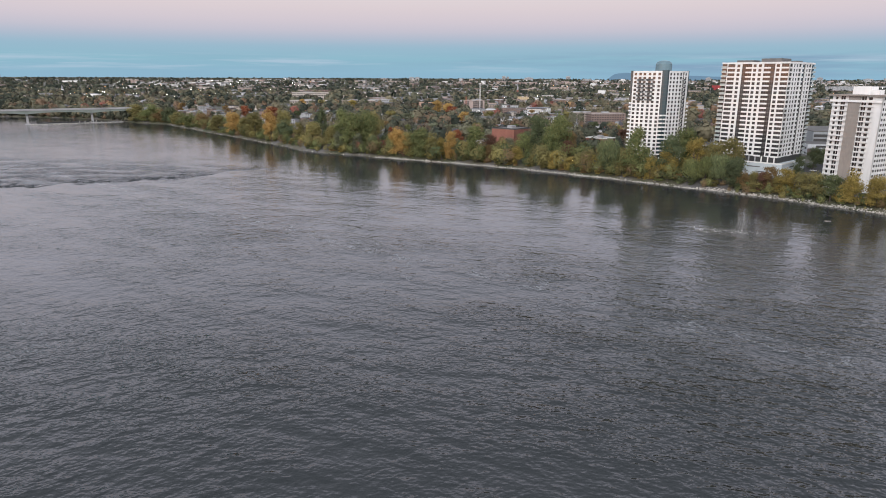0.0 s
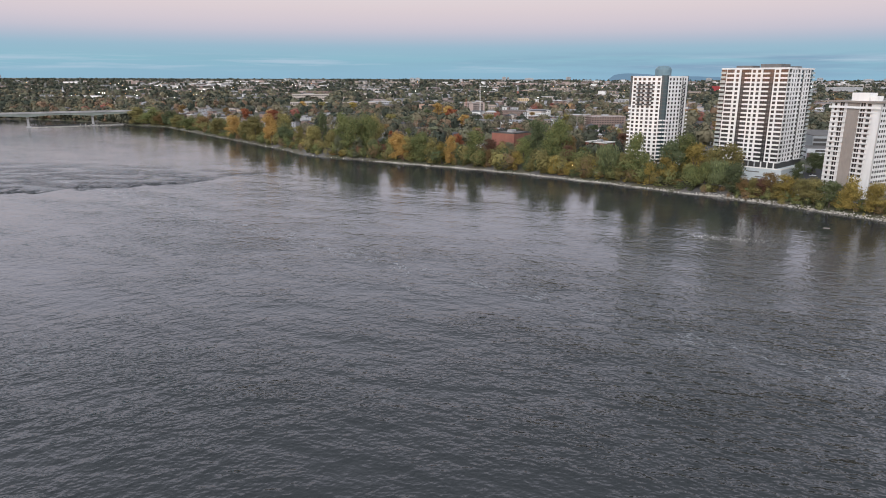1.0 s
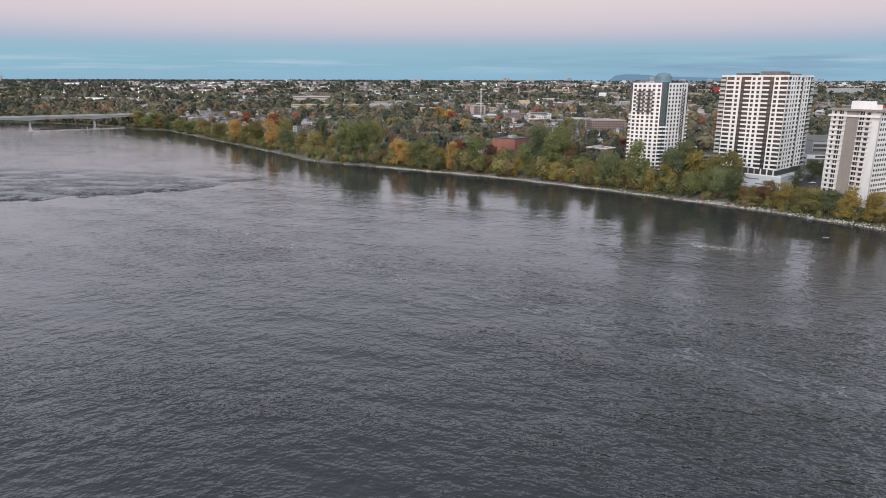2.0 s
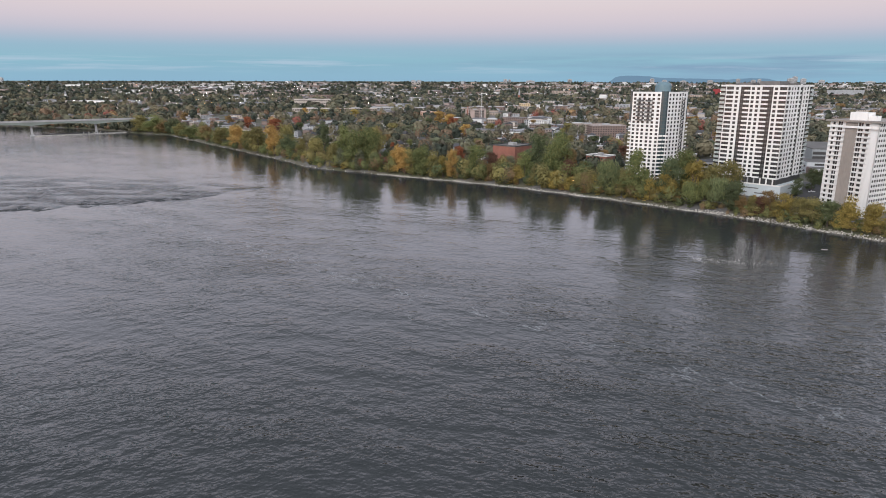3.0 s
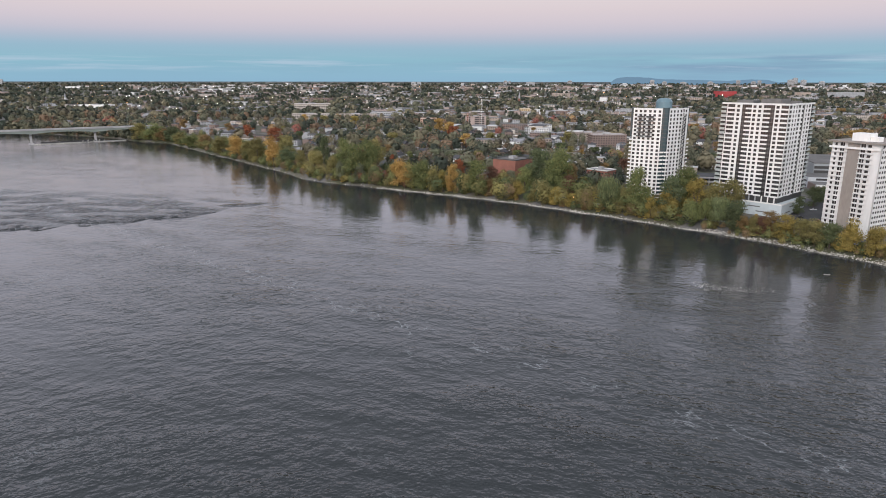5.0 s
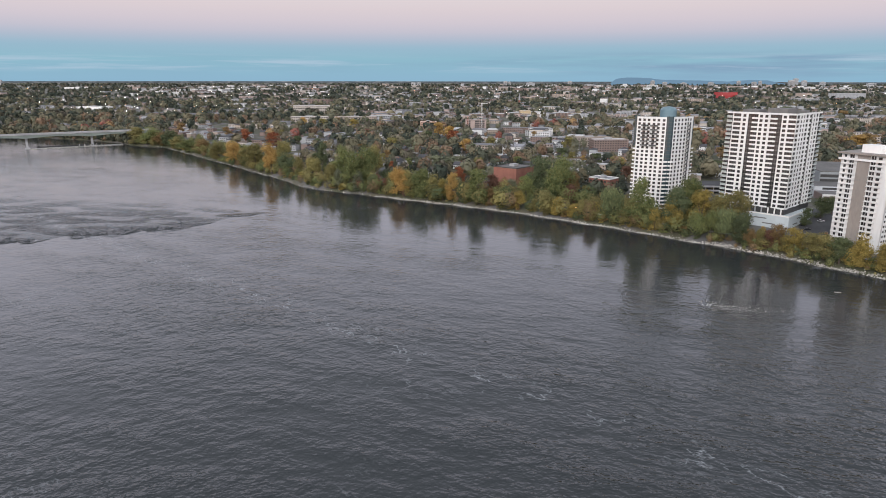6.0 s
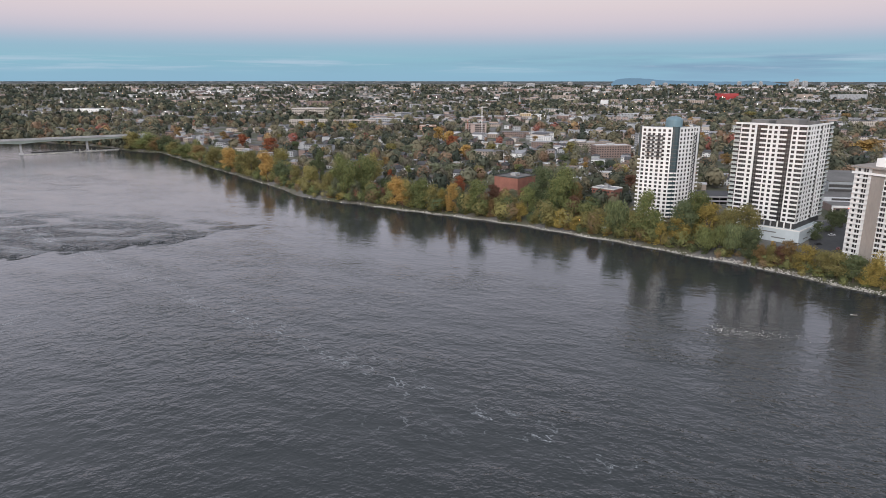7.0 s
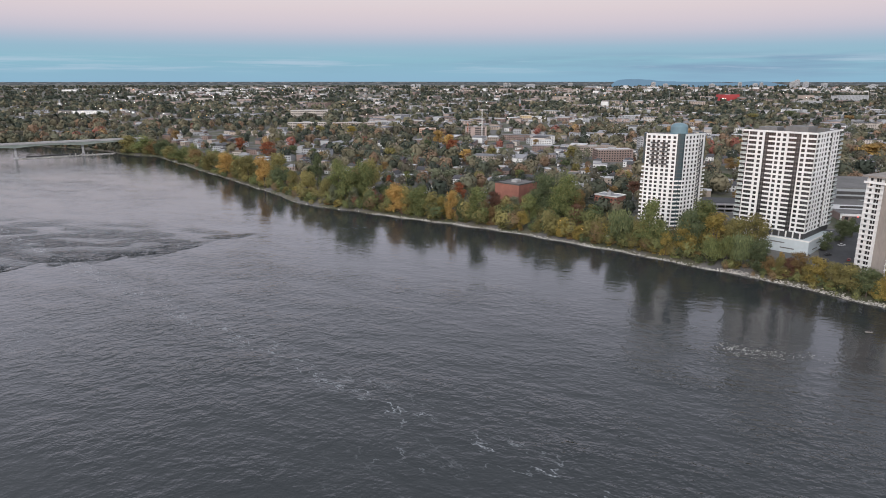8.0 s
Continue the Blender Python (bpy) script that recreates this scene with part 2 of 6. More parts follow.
# ---------------------------------------------------------------- mesh helpers
class Build:
    """Collects quads and boxes in local metres, then links them as one mesh object."""

    def __init__(self):
        self.v, self.f, self.i = [], [], []

    def quad(self, pts, mi=0):
        k = len(self.v)
        self.v.extend([tuple(p) for p in pts])
        self.f.append(tuple(range(k, k + len(pts))))
        self.i.append(mi)

    def box(self, x0, y0, z0, x1, y1, z1, mi=0):
        k = len(self.v)
        self.v += [(x0, y0, z0), (x1, y0, z0), (x1, y1, z0), (x0, y1, z0), (x0, y0, z1), (x1, y0, z1), (x1, y1, z1), (x0, y1, z1)]
        for q in ((0, 3, 2, 1), (4, 5, 6, 7), (0, 1, 5, 4), (1, 2, 6, 5), (2, 3, 7, 6), (3, 0, 4, 7)):
            self.f.append(tuple(k + a for a in q))
            self.i.append(mi)

    def prism(self, ring, z0, z1, mi=0, top=None, bottom=True):
        """An upright prism over a counter-clockwise ring of (x, y)."""
        k, n = len(self.v), len(ring)
        self.v += [(x, y, z0) for x, y in ring] + [(x, y, z1) for x, y in (top or ring)]
        for a in range(n):
            b = (a + 1) % n
            self.f.append((k + a, k + b, k + n + b, k + n + a))
            self.i.append(mi)
        self.f.append(tuple(k + n + a for a in range(n)))
        self.i.append(mi)
        if bottom:
            self.f.append(tuple(k + a for a in reversed(range(n))))
            self.i.append(mi)

    def tube(self, a, b, ra, rb, sides=7, mi=0):
        a, b = Vector(a), Vector(b)
        q = (b - a).to_track_quat("Z", "Y")
        k = len(self.v)
        for c, r in ((a, ra), (b, rb)):
            for s in range(sides):
                t = 2 * math.pi * s / sides
                self.v.append(tuple(c + q @ Vector((r * math.cos(t), r * math.sin(t), 0))))
        for s in range(sides):
            t = (s + 1) % sides
            self.f.append((k + s, k + t, k + sides + t, k + sides + s))
            self.i.append(mi)
        self.f.append(tuple(k + sides + s for s in range(sides)))
        self.i.append(mi)

    def mesh(self, name, mats, smooth=False):
        me = bpy.data.meshes.new(name)
        me.from_pydata(self.v, [], self.f)
        for m in mats if isinstance(mats, (list, tuple)) else [mats]:
            me.materials.append(m)
        me.polygons.foreach_set("material_index", self.i)
        if smooth:
            me.polygons.foreach_set("use_smooth", [True] * len(self.f))
        me.update()
        return me


def part(name, built, mats, parent=None, label="", at=None, kind=""):
    """Links a Build, or a mesh that is shared, as one object under a thing or a part."""
    me = built.mesh(name, mats) if isinstance(built, Build) else built
    ob = new(name, me)
    if parent is not None:
        ob.parent = parent
    if at is not None:
        ob.matrix_basis = at
    return tagged(ob, label, kind=kind)


def thing(name, m, label, category, group="", kind=""):
    ob = new(name)
    ob.matrix_basis = m
    return tagged(ob, label, category, group, kind)


# ---------------------------------------------------------------- the river bank and the plain
SHORE = [(-5200, 1420), (-1500, 1260), (-776, 1194), (-724, 1183), (-655, 1155), (-585, 1120), (-530, 1082), (-490, 1044), (-422, 1010),
         (-369, 942), (-273, 820), (-218, 751), (-170, 688), (-136, 639), (-98, 609), (-42, 576), (8, 544), (53, 517), (92, 481),
         (127, 453), (156, 424), (183, 398), (205, 372), (224, 349), (234, 335), (262, 292), (320, 205), (420, 60), (700, -360), (1500, -1500), (5200, -6800)]
SX, SY = [p[0] for p in SHORE], [p[1] for p in SHORE]


def shore_y(x):
    return float(np.interp(x, SX, SY)) + (1.2 * math.sin(x * 0.23) + 1.0 * math.sin(x * 0.071 + 1)) * (abs(x) < 700)


def inland(x, y):
    """Metres from the water's edge, square to the bank."""
    s = (np.interp(x + 8, SX, SY) - np.interp(x - 8, SX, SY)) / 16
    return (y - shore_y(x)) / math.sqrt(1 + s * s)


def ground_z(x, y):
    d = inland(x, y)
    z = float(np.interp(d, [-12, 0, 3, 7, 12, 45, 95, 300], [-4, -0.3, 1.4, 2.6, 4.4, 5.2, 8.5, 9.5]))
    far = max(0.0, y - 2700) / 2150
    return z + 50 * far ** 1.6


def build_ground():
    xs = np.unique(np.concatenate([np.linspace(-5000, -900, 22), np.linspace(-900, -480, 30), np.linspace(-480, 300, 130), np.linspace(300, 700, 16), np.linspace(700, 5000, 18)]))
    offs = np.concatenate([[-12, -4, 0, 1.5, 3, 5, 7, 9, 12, 18, 28, 45, 70, 110, 160, 230, 320, 450, 620, 850, 1150, 1500, 1900]])
    v, f, rows = [], [], 36
    n = len(offs) + rows
    for x in xs:
        s = (np.interp(x + 8, SX, SY) - np.interp(x - 8, SX, SY)) / 16
        k = math.sqrt(1 + s * s)
        y0 = shore_y(x)
        ys = [y0 + o * k for o in offs]
        ys += list(np.linspace(max(ys[-1] + 50, 2300), max(ys[-1] + 2500, 4870), rows))
        for y in ys:
            d = inland(x, y)
            z = ground_z(x, y) + (0.25 * noise.noise(Vector((x * 0.4, y * 0.4, 0))) if -3 < d < 14 else 0)
            v.append((x, y, z))
    for a in range(len(xs) - 1):
        for b in range(n - 1):
            f.append((a * n + b, (a + 1) * n + b, (a + 1) * n + b + 1, a * n + b + 1))
    me = bpy.data.meshes.new("ground")
    me.from_pydata(v, [], f)
    me.polygons.foreach_set("use_smooth", [True] * len(f))
    return me


def ground_material():
    m = material("autumn_ground", (0.085, 0.085, 0.05), 0.95, 0.4, 0.08, bump=0.3, bump_scale=0.5)
    n, l = m.node_tree.nodes, m.node_tree.links
    b = n["Principled BSDF"]
    tc = n.new("ShaderNodeTexCoord")
    v = n.new("ShaderNodeTexNoise")
    v.inputs["Scale"].default_value, v.inputs["Detail"].default_value = 0.03, 6
    l.new(tc.outputs["Object"], v.inputs["Vector"])
    r = ramp_node(n, [(0.30, (0.055, 0.062, 0.034)), (0.42, (0.075, 0.078, 0.045)), (0.50, (0.105, 0.098, 0.070)), (0.58, (0.145, 0.140, 0.132)), (0.70, (0.10, 0.10, 0.10))])
    l.new(v.outputs[0], r.inputs[0]), l.new(r.outputs[0], b.inputs["Base Color"])
    return m


GROUND = ground_material()
ground_mesh = build_ground()
ground_mesh.materials.append(GROUND)
tagged(new("ground", ground_mesh), "grassy autumn river plain with paved patches, rising far off", "ground", kind="structure")


# ---------------------------------------------------------------- the river
def build_water():
    """One sheet, finer where the rapids break, with low swells."""
    xs = np.unique(np.concatenate([np.linspace(-5000, -700, 12), np.linspace(-700, -420, 30), np.linspace(-420, -130, 150), np.linspace(-130, 300, 60), np.linspace(300, 5000, 14)]))
    ys = np.unique(np.concatenate([np.linspace(-5000, 0, 12), np.linspace(0, 400, 50), np.linspace(400, 560, 110), np.linspace(560, 1300, 60)]))
    X, Y = np.meshgrid(xs, ys, indexing="ij")
    Z, ruff, calm, chop = np.zeros_like(X), np.zeros_like(X), np.zeros_like(X), np.zeros_like(X)
    for i in range(len(xs)):
        for j in range(len(ys)):
            x, y = X[i, j], Y[i, j]
            k = rapids(x, y)
            ruff[i, j] = k
            if k > 0.01:
                Z[i, j] = k * (0.8 * noise.noise(Vector((x * 0.13, y * 0.20, 3))) + 0.8 * noise.noise(Vector((x * 0.30, y * 0.42, 7))))
            d = -inland(x, y)
            edge = 150 + 100 * min(1, max(0, (x + 50) / 200)) + 60 * noise.noise(Vector((x * 0.012, y * 0.012, 5)))
            calm[i, j] = min(1, max(0, (edge - d) / 130))
            chop[i, j] = np.interp(y + 60 * noise.noise(Vector((x * 0.006, y * 0.006, 2))), [40, 130, 230, 340, 520], [1.60, 1.32, 0.82, 0.50, 0.38])
    n = len(ys)
    v = np.stack([X, Y, Z], -1).reshape(-1, 3)
    f = [(a * n + b, (a + 1) * n + b, (a + 1) * n + b + 1, a * n + b + 1) for a in range(len(xs) - 1) for b in range(n - 1)]
    me = bpy.data.meshes.new("river_water")
    me.from_pydata(v.tolist(), [], f)
    me.polygons.foreach_set("use_smooth", [True] * len(f))
    for name, arr in (("ruff", ruff), ("calm", calm), ("chop", chop)):
        at = me.attributes.new(name, "FLOAT", "POINT")
        at.data.foreach_set("value", arr.reshape(-1).astype(np.float32))
    return me


def rapids(x, y):
    """1 inside the broken water over the shoal, 0 in the smooth stream."""
    if not -460 < x < -120:
        return 0.0
    front = np.interp(x, [-460, -290, -265, -220, -186, -150], [400, 421, 416, 438, 455, 506]) + 20 * noise.noise(Vector((x * 0.026, 0, 1))) + 12 * noise.noise(Vector((x * 0.09, 0, 4)))
    back = np.interp(x, [-460, -325, -248, -157], [575, 562, 546, 516]) + 34 * noise.noise(Vector((x * 0.03, 5, 2)))
    if y < front - 3 or y > back + 10:
        return 0.0
    fade = min(1.0, max(0.0, (back + 10 - y) / 70))
    k = min(1, (y - front + 3) / 4) * (0.85 * math.exp(-max(0.0, y - front) / 14) + 0.34) * fade
    k *= 0.15 + 1.2 * max(0.0, min(1.0, 0.5 + 2.6 * noise.noise(Vector((x * 0.035, y * 0.08, 8)))))
    return k * min(1, (x + 460) / 40) * min(1, max(0, (-125 - x) / 40))


def water_material():
    m = bpy.data.materials.new("river_water")
    m.use_nodes = True
    n, l = m.node_tree.nodes, m.node_tree.links
    b = n["Principled BSDF"]
    b.inputs["IOR"].default_value = 1.333
    tc = n.new("ShaderNodeTexCoord")

    def wave(scale, stretch, turn, detail=3, rough=0.55):
        mp, t = n.new("ShaderNodeMapping"), n.new("ShaderNodeTexNoise")
        mp.vector_type = "TEXTURE"
        mp.inputs["Scale"].default_value, mp.inputs["Rotation"].default_value = (stretch, 1, 1), (0, 0, radians(turn))
        t.inputs["Scale"].default_value, t.inputs["Detail"].default_value, t.inputs["Roughness"].default_value = scale, detail, rough
        l.new(tc.outputs["Object"], mp.inputs[0]), l.new(mp.outputs[0], t.inputs["Vector"])
        return t.outputs[0]

    def math_(op, a, c):
        k = n.new("ShaderNodeMath")
        k.operation = op
        for s, x in zip(k.inputs, (a, c)):
            if isinstance(x, (int, float)):
                s.default_value = x
            else:
                l.new(x, s)
        return k.outputs[0]

    def rng(a, f0, f1, t0, t1):
        k = n.new("ShaderNodeMapRange")
        for s, x in zip(k.inputs[1:5], (f0, f1, t0, t1)):
            s.default_value = x
        l.new(a, k.inputs[0])
        return k.outputs[0]

    calm, ruff, chop = (n.new("ShaderNodeAttribute") for _ in range(3))
    calm.attribute_name, ruff.attribute_name, chop.attribute_name = "calm", "ruff", "chop"
    # wind cat's-paws: broad patches of rougher and smoother water, drawn out along the stream
    paws = math_("MULTIPLY", rng(wave(0.012, 2.6, -30, 5, 0.6), 0.36, 0.64, 0.42, 1.40), rng(wave(0.055, 1.8, -20, 4, 0.6), 0.36, 0.64, 0.65, 1.45))
    slick = rng(calm.outputs["Fac"], 0, 1, 1.0, 0.35)
    amp = math_("ADD", math_("MULTIPLY", math_("MULTIPLY", paws, chop.outputs["Fac"]), slick), math_("MULTIPLY", ruff.outputs["Fac"], rng(wave(0.12, 1.3, 20, 4, 0.7), 0.40, 0.62, 0.6, 4.8)))
    # two trains of wind waves: one runs across the stream on the open side, one along it
    across = math_("ADD", math_("MULTIPLY", wave(0.13, 1.5, 36, 2, 0.5), 0.44), math_("MULTIPLY", wave(0.29, 1.5, 28, 2, 0.55), 0.62))
    along = math_("ADD", math_("MULTIPLY", wave(0.16, 1.4, -14, 2, 0.5), 0.40), math_("MULTIPLY", wave(0.34, 1.4, -20, 2, 0.55), 0.62))
    sep = n.new("ShaderNodeSeparateXYZ")
    l.new(tc.outputs["Object"], sep.inputs[0])
    part_ = rng(math_("ADD", sep.outputs["X"], math_("MULTIPLY", wave(0.02, 1.4, 10, 3), 160)), 0, 140, 0, 1)
    lerp = n.new("ShaderNodeMix")
    l.new(part_, lerp.inputs[0]), l.new(across, lerp.inputs[2]), l.new(along, lerp.inputs[3])
    h = math_("ADD", lerp.outputs[0], math_("MULTIPLY", wave(1.1, 1.3, 6, 1.5, 0.5), 0.17))
    bp = n.new("ShaderNodeBump")
    bp.inputs["Distance"].default_value = 1.0
    bp.inputs["Strength"].default_value = 1.0
    l.new(math_("MULTIPLY", h, amp), bp.inputs["Height"])
    l.new(bp.outputs[0], b.inputs["Normal"])
    # foam: broken filaments along the shear line and flecks elsewhere
    fil = math_("ABSOLUTE", math_("SUBTRACT", wave(0.07, 1.8, -38, 5, 0.65), 0.5), 0)
    fil = rng(fil, 0.0, 0.016, 0.95, 0)
    spots = rng(wave(0.22, 1.5, -38, 4, 0.7), 0.45, 0.60, 0, 1)
    side = math_("SUBTRACT", sep.outputs["Y"], math_("MULTIPLY_ADD", sep.outputs["X"], -0.85))
    n_ma = [k for k in n if k.type == "MATH" and k.operation == "MULTIPLY_ADD"][-1]
    n_ma.inputs[2].default_value = 243
    line = rng(math_("ABSOLUTE", math_("ADD", side, math_("MULTIPLY", wave(0.03, 1, 0, 2), 14)), 0), 0, 15, 1, 0.0)
    patchy = rng(wave(0.02, 1.5, -30, 3), 0.56, 0.70, 0.0, 0.5)
    foam = math_("MULTIPLY", math_("MULTIPLY", fil, spots), math_("MAXIMUM", line, patchy))
    foam = math_("MAXIMUM", foam, math_("MULTIPLY", rng(wave(0.8, 1.5, 20, 4, 0.7), 0.64, 0.70, 0, 1), ruff.outputs["Fac"]))
    foam = math_("MULTIPLY", foam, rng(calm.outputs["Fac"], 0, 1, 1.0, 0.6))
    mix = n.new("ShaderNodeMixRGB")
    mix.inputs[1].default_value, mix.inputs[2].default_value = (0.0305, 0.0340, 0.0355, 1), (0.37, 0.39, 0.41, 1)
    l.new(foam, mix.inputs[0]), l.new(mix.outputs[0], b.inputs["Base Color"])
    l.new(rng(foam, 0, 1, 0.10, 0.7), b.inputs["Roughness"])
    return m


water_mesh = build_water()
water_mesh.materials.append(water_material())
tagged(new("water", water_mesh), "wide dark grey river with ripples, foam threads and rapids", "river", kind="structure")


# ---------------------------------------------------------------- towers
def facade(wall, panes, m, width, z0, floors, fh, bays, sill=0.75, head=0.32, slabs=None, strip=0):
    """One front in the plane y = 0 of m (outside is -y), from x = 0. bays: (kind, width): w wall, g window, d dark glazed strip, l full glazing between slab edges, b balcony bay.
    The wall is piers and spandrels 0.35 m deep; panes gets (matrix, width, height, kind)."""
    x = 0.0
    total = sum(b[1] for b in bays)
    k = width / total
    h = floors * fh
    for kind, w in bays:
        w *= k
        if kind == "w":
            tbox(wall, m, x, 0, z0, x + w, 0.5, z0 + h, 0)
        else:
            for fl in range(floors):
                zb = z0 + fl * fh
                if kind == "g":
                    tbox(wall, m, x, 0.03, zb, x + w, 0.5, zb + sill, 0)
                    tbox(wall, m, x, 0.03, zb + fh - head, x + w, 0.5, zb + fh, 0)
                    panes.append((m @ Matrix.Translation((x, 0.28, zb + sill)), w, fh - head - sill, "g"))
                elif kind == "d":
                    tbox(wall, m, x, 0.30, zb, x + w, 0.6, zb + 0.7, strip)
                    tbox(wall, m, x + w * .5 - .07, 0.36, zb + 0.7, x + w * .5 + .07, 0.6, zb + fh, strip)
                    panes.append((m @ Matrix.Translation((x, 0.5, zb + 0.7)), w, fh - 0.7, "d"))
                elif kind == "l":
                    tbox(wall, m, x, 0.0, zb - 0.28, x + w, 0.5, zb + 0.80, 0)
                    for q in (0.34, 0.67):
                        tbox(wall, m, x + w * q - 0.06, 0.2, zb + 0.80, x + w * q + 0.06, 0.5, zb + fh - 0.28, 1)
                    panes.append((m @ Matrix.Translation((x, 0.40, zb + 0.80)), w, fh - 1.08, "d"))
                elif kind == "b":
                    tbox(wall, m, x, -0.8, zb, x + w, 0.6, zb + 0.2, 0)
                    panes.append((m @ Matrix.Translation((x, 0.5, zb + 0.2)), w, fh - 0.2, "d"))
                    if slabs is not None:
                        slabs.append((m @ Matrix.Translation((x, -0.8, zb + 0.2)), w))
        x += w


def tbox(bu, m, x0, y0, z0, x1, y1, z1, mi=0):
    k = len(bu.v)
    bu.box(x0, y0, z0, x1, y1, z1, mi)
    for a in range(k, len(bu.v)):
        bu.v[a] = tuple(m @ Vector(bu.v[a]))


PANE_CACHE = {}


def pane_mesh(w, h):
    """A window: glass in a slim frame, origin at its lower left."""
    key = (round(w, 2), round(h, 2))
    if key not in PANE_CACHE:
        b = Build()
        e = 0.09
        b.v = [(0, -0.06, 0), (w, -0.06, 0), (w, -0.06, h), (0, -0.06, h), (e, -0.06, e), (w - e, -0.06, e), (w - e, -0.06, h - e), (e, -0.06, h - e),
               (e, 0.02, e), (w - e, 0.02, e), (w - e, 0.02, h - e), (e, 0.02, h - e)]
        for k in range(4):
            j = (k + 1) % 4
            b.f += [(k, j, 4 + j, 4 + k), (4 + k, 4 + j, 8 + j, 8 + k)]
            b.i += [1, 1]
        b.f.append((8, 9, 10, 11))
        b.i.append(0)
        PANE_CACHE[key] = b.mesh("window", [GLASS, DARK])
    return PANE_CACHE[key]


def hang_panes(panes, parent, most=290):
    """The first of the windows as parts, the rest joined."""
    for m, w, h, kind in panes[:most]:
        part("window", pane_mesh(w, h), None, parent, at=m)
    if panes[most:]:
        b = Build()
        for m, w, h, kind in panes[most:]:
            tbox(b, m, 0, 0, 0, w, 0.04, h)
        part("window_rest", b, GLASS, parent, "dark glazing of the side front", kind="stuff")


def basis(x, y, z, angle):
    return pose(x, y, z, 0, 0, angle)


def railing_mesh(w, depth=1.2):
    key = ("r", round(w, 2), depth)
    if key not in PANE_CACHE:
        b = Build()
        b.box(0, 0, 0.0, w, 0.05, 1.3)
        PANE_CACHE[key] = b.mesh("railing", [RAIL])
    return PANE_CACHE[key]


def tower_wide():
    """The broad white tower on a two-storey podium: one corner towards the river."""
    t = thing("apartment_tower", basis(225.5, 436.5, 5.0, 0), "broad white apartment tower with dark glazed strips on a low podium", "apartment building")
    A, Bd = 44.5, 46.0
    fa, fb = 133.0, 43.0
    base, floors, fh = 13.0, 21, 2.9
    # front seen from the river: runs from its far end to the corner
    ma = basis(A * math.cos(radians(fa)), A * math.sin(radians(fa)), 0, fa - 180)
    mb = basis(0, 0, 0, fb)
    wall, panes, slabs = Build(), [], []
    bays_a = [("b", 3.6), ("w", .5), ("l", 4.9), ("w", 1.4), ("g", 2.0), ("w", 1.4), ("d", 2.5), ("l", 4.0), ("w", .9), ("g", 2.0), ("w", 1.4), ("g", 2.0), ("w", 1.4),
              ("l", 4.5), ("d", 2.7), ("w", .8), ("g", 2.1), ("w", 1.1), ("l", 4.6), ("w", .5)]
    bays_b = [("w", .5), ("l", 3.6), ("w", 1.5), ("g", 2.0), ("w", 1.6), ("g", 2.0), ("w", 1.6), ("l", 3.4), ("w", 1.5), ("g", 2.0), ("d", 2.4), ("w", 1.5), ("g", 2.0), ("w", 1.5), ("l", 3.2), ("w", .8), ("b", 4.6)]
    facade(wall, panes, ma, A, base, floors, fh, bays_a, sill=0.72, head=0.36, slabs=slabs, strip=1)
    facade(wall, panes, mb, Bd, base, floors, fh, bays_b, sill=0.72, head=0.36, slabs=slabs, strip=1)
    top = base + floors * fh
    ca, sa, cb, sb = math.cos(radians(fa)), math.sin(radians(fa)), math.cos(radians(fb)), math.sin(radians(fb))

    def P(a, b):
        return (a * ca + b * cb, a * sa + b * sb)
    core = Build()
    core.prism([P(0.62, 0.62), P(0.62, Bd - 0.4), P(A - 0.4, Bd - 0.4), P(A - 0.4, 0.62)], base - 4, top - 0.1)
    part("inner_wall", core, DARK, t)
    part("wall", wall, [WHITE, BRONZE], t)
    # back fronts and parapet
    back = Build()
    back.prism([P(A - 0.4, 0.6), P(A, 0.6), P(A, Bd), P(0.6, Bd), P(0.6, Bd - 0.4), P(A - 0.4, Bd - 0.4)][::-1], base, top)
    part("rear_wall", back, WHITE, t)
    par = Build()
    for ring in ([P(-0.1, -0.1), P(-0.1, Bd), P(0.35, Bd), P(0.35, 0.35), P(A, 0.35), P(A, -0.1)],):
        par.prism(ring[::-1], top, top + 1.1)
    part("parapet", par, WHITE, t)
    roof = Build()
    roof.prism([P(0.36, 0.36), P(0.36, Bd), P(A, Bd), P(A, 0.36)], top - 0.1, top + 0.25)
    part("roof", roof, ROOFING, t)
    ph = Build()
    ph.prism([P(9, 9), P(9, 26), P(22, 26), P(22, 9)], top + 0.25, top + 3.6)
    part("plant_room", ph, PLANT, t, "grey rooftop plant room")
    ph = Build()
    ph.prism([P(27, 8), P(27, 20), P(38, 20), P(38, 8)], top + 0.25, top + 2.6)
    part("plant_room", ph, PLANT, t, "grey rooftop plant room")
    ph = Build()
    ph.prism([P(4, 24), P(4, 33), P(9, 33), P(9, 24)], top + 0.25, top + 2.2)
    part("plant_room", ph, PLANT, t, "grey rooftop plant room")
    hang_panes(panes, t)
    for m, w in slabs:
        part("railing", railing_mesh(w), None, t, at=m)
    # glazed entrance storey and podium
    ent = Build()
    ent.prism([P(1.5, 1.5), P(1.5, Bd - 2), P(A - 2, Bd - 2), P(A - 2, 1.5)], base - 4.0, base)
    part("entrance_storey", ent, PLANT, t, "dark grey storey over the podium")
    for s0 in (30.0, 36.0, 40.0):
        lit = Build()
        tbox(lit, ma, A - s0, 1.30, base - 3.6, A - s0 + 3.4, 1.44, base - 0.9)
        part("lit_window", lit, lamp_material("warm_window_light", (1.0, 0.70, 0.42), 0.7), t, "warmly lit lobby window")
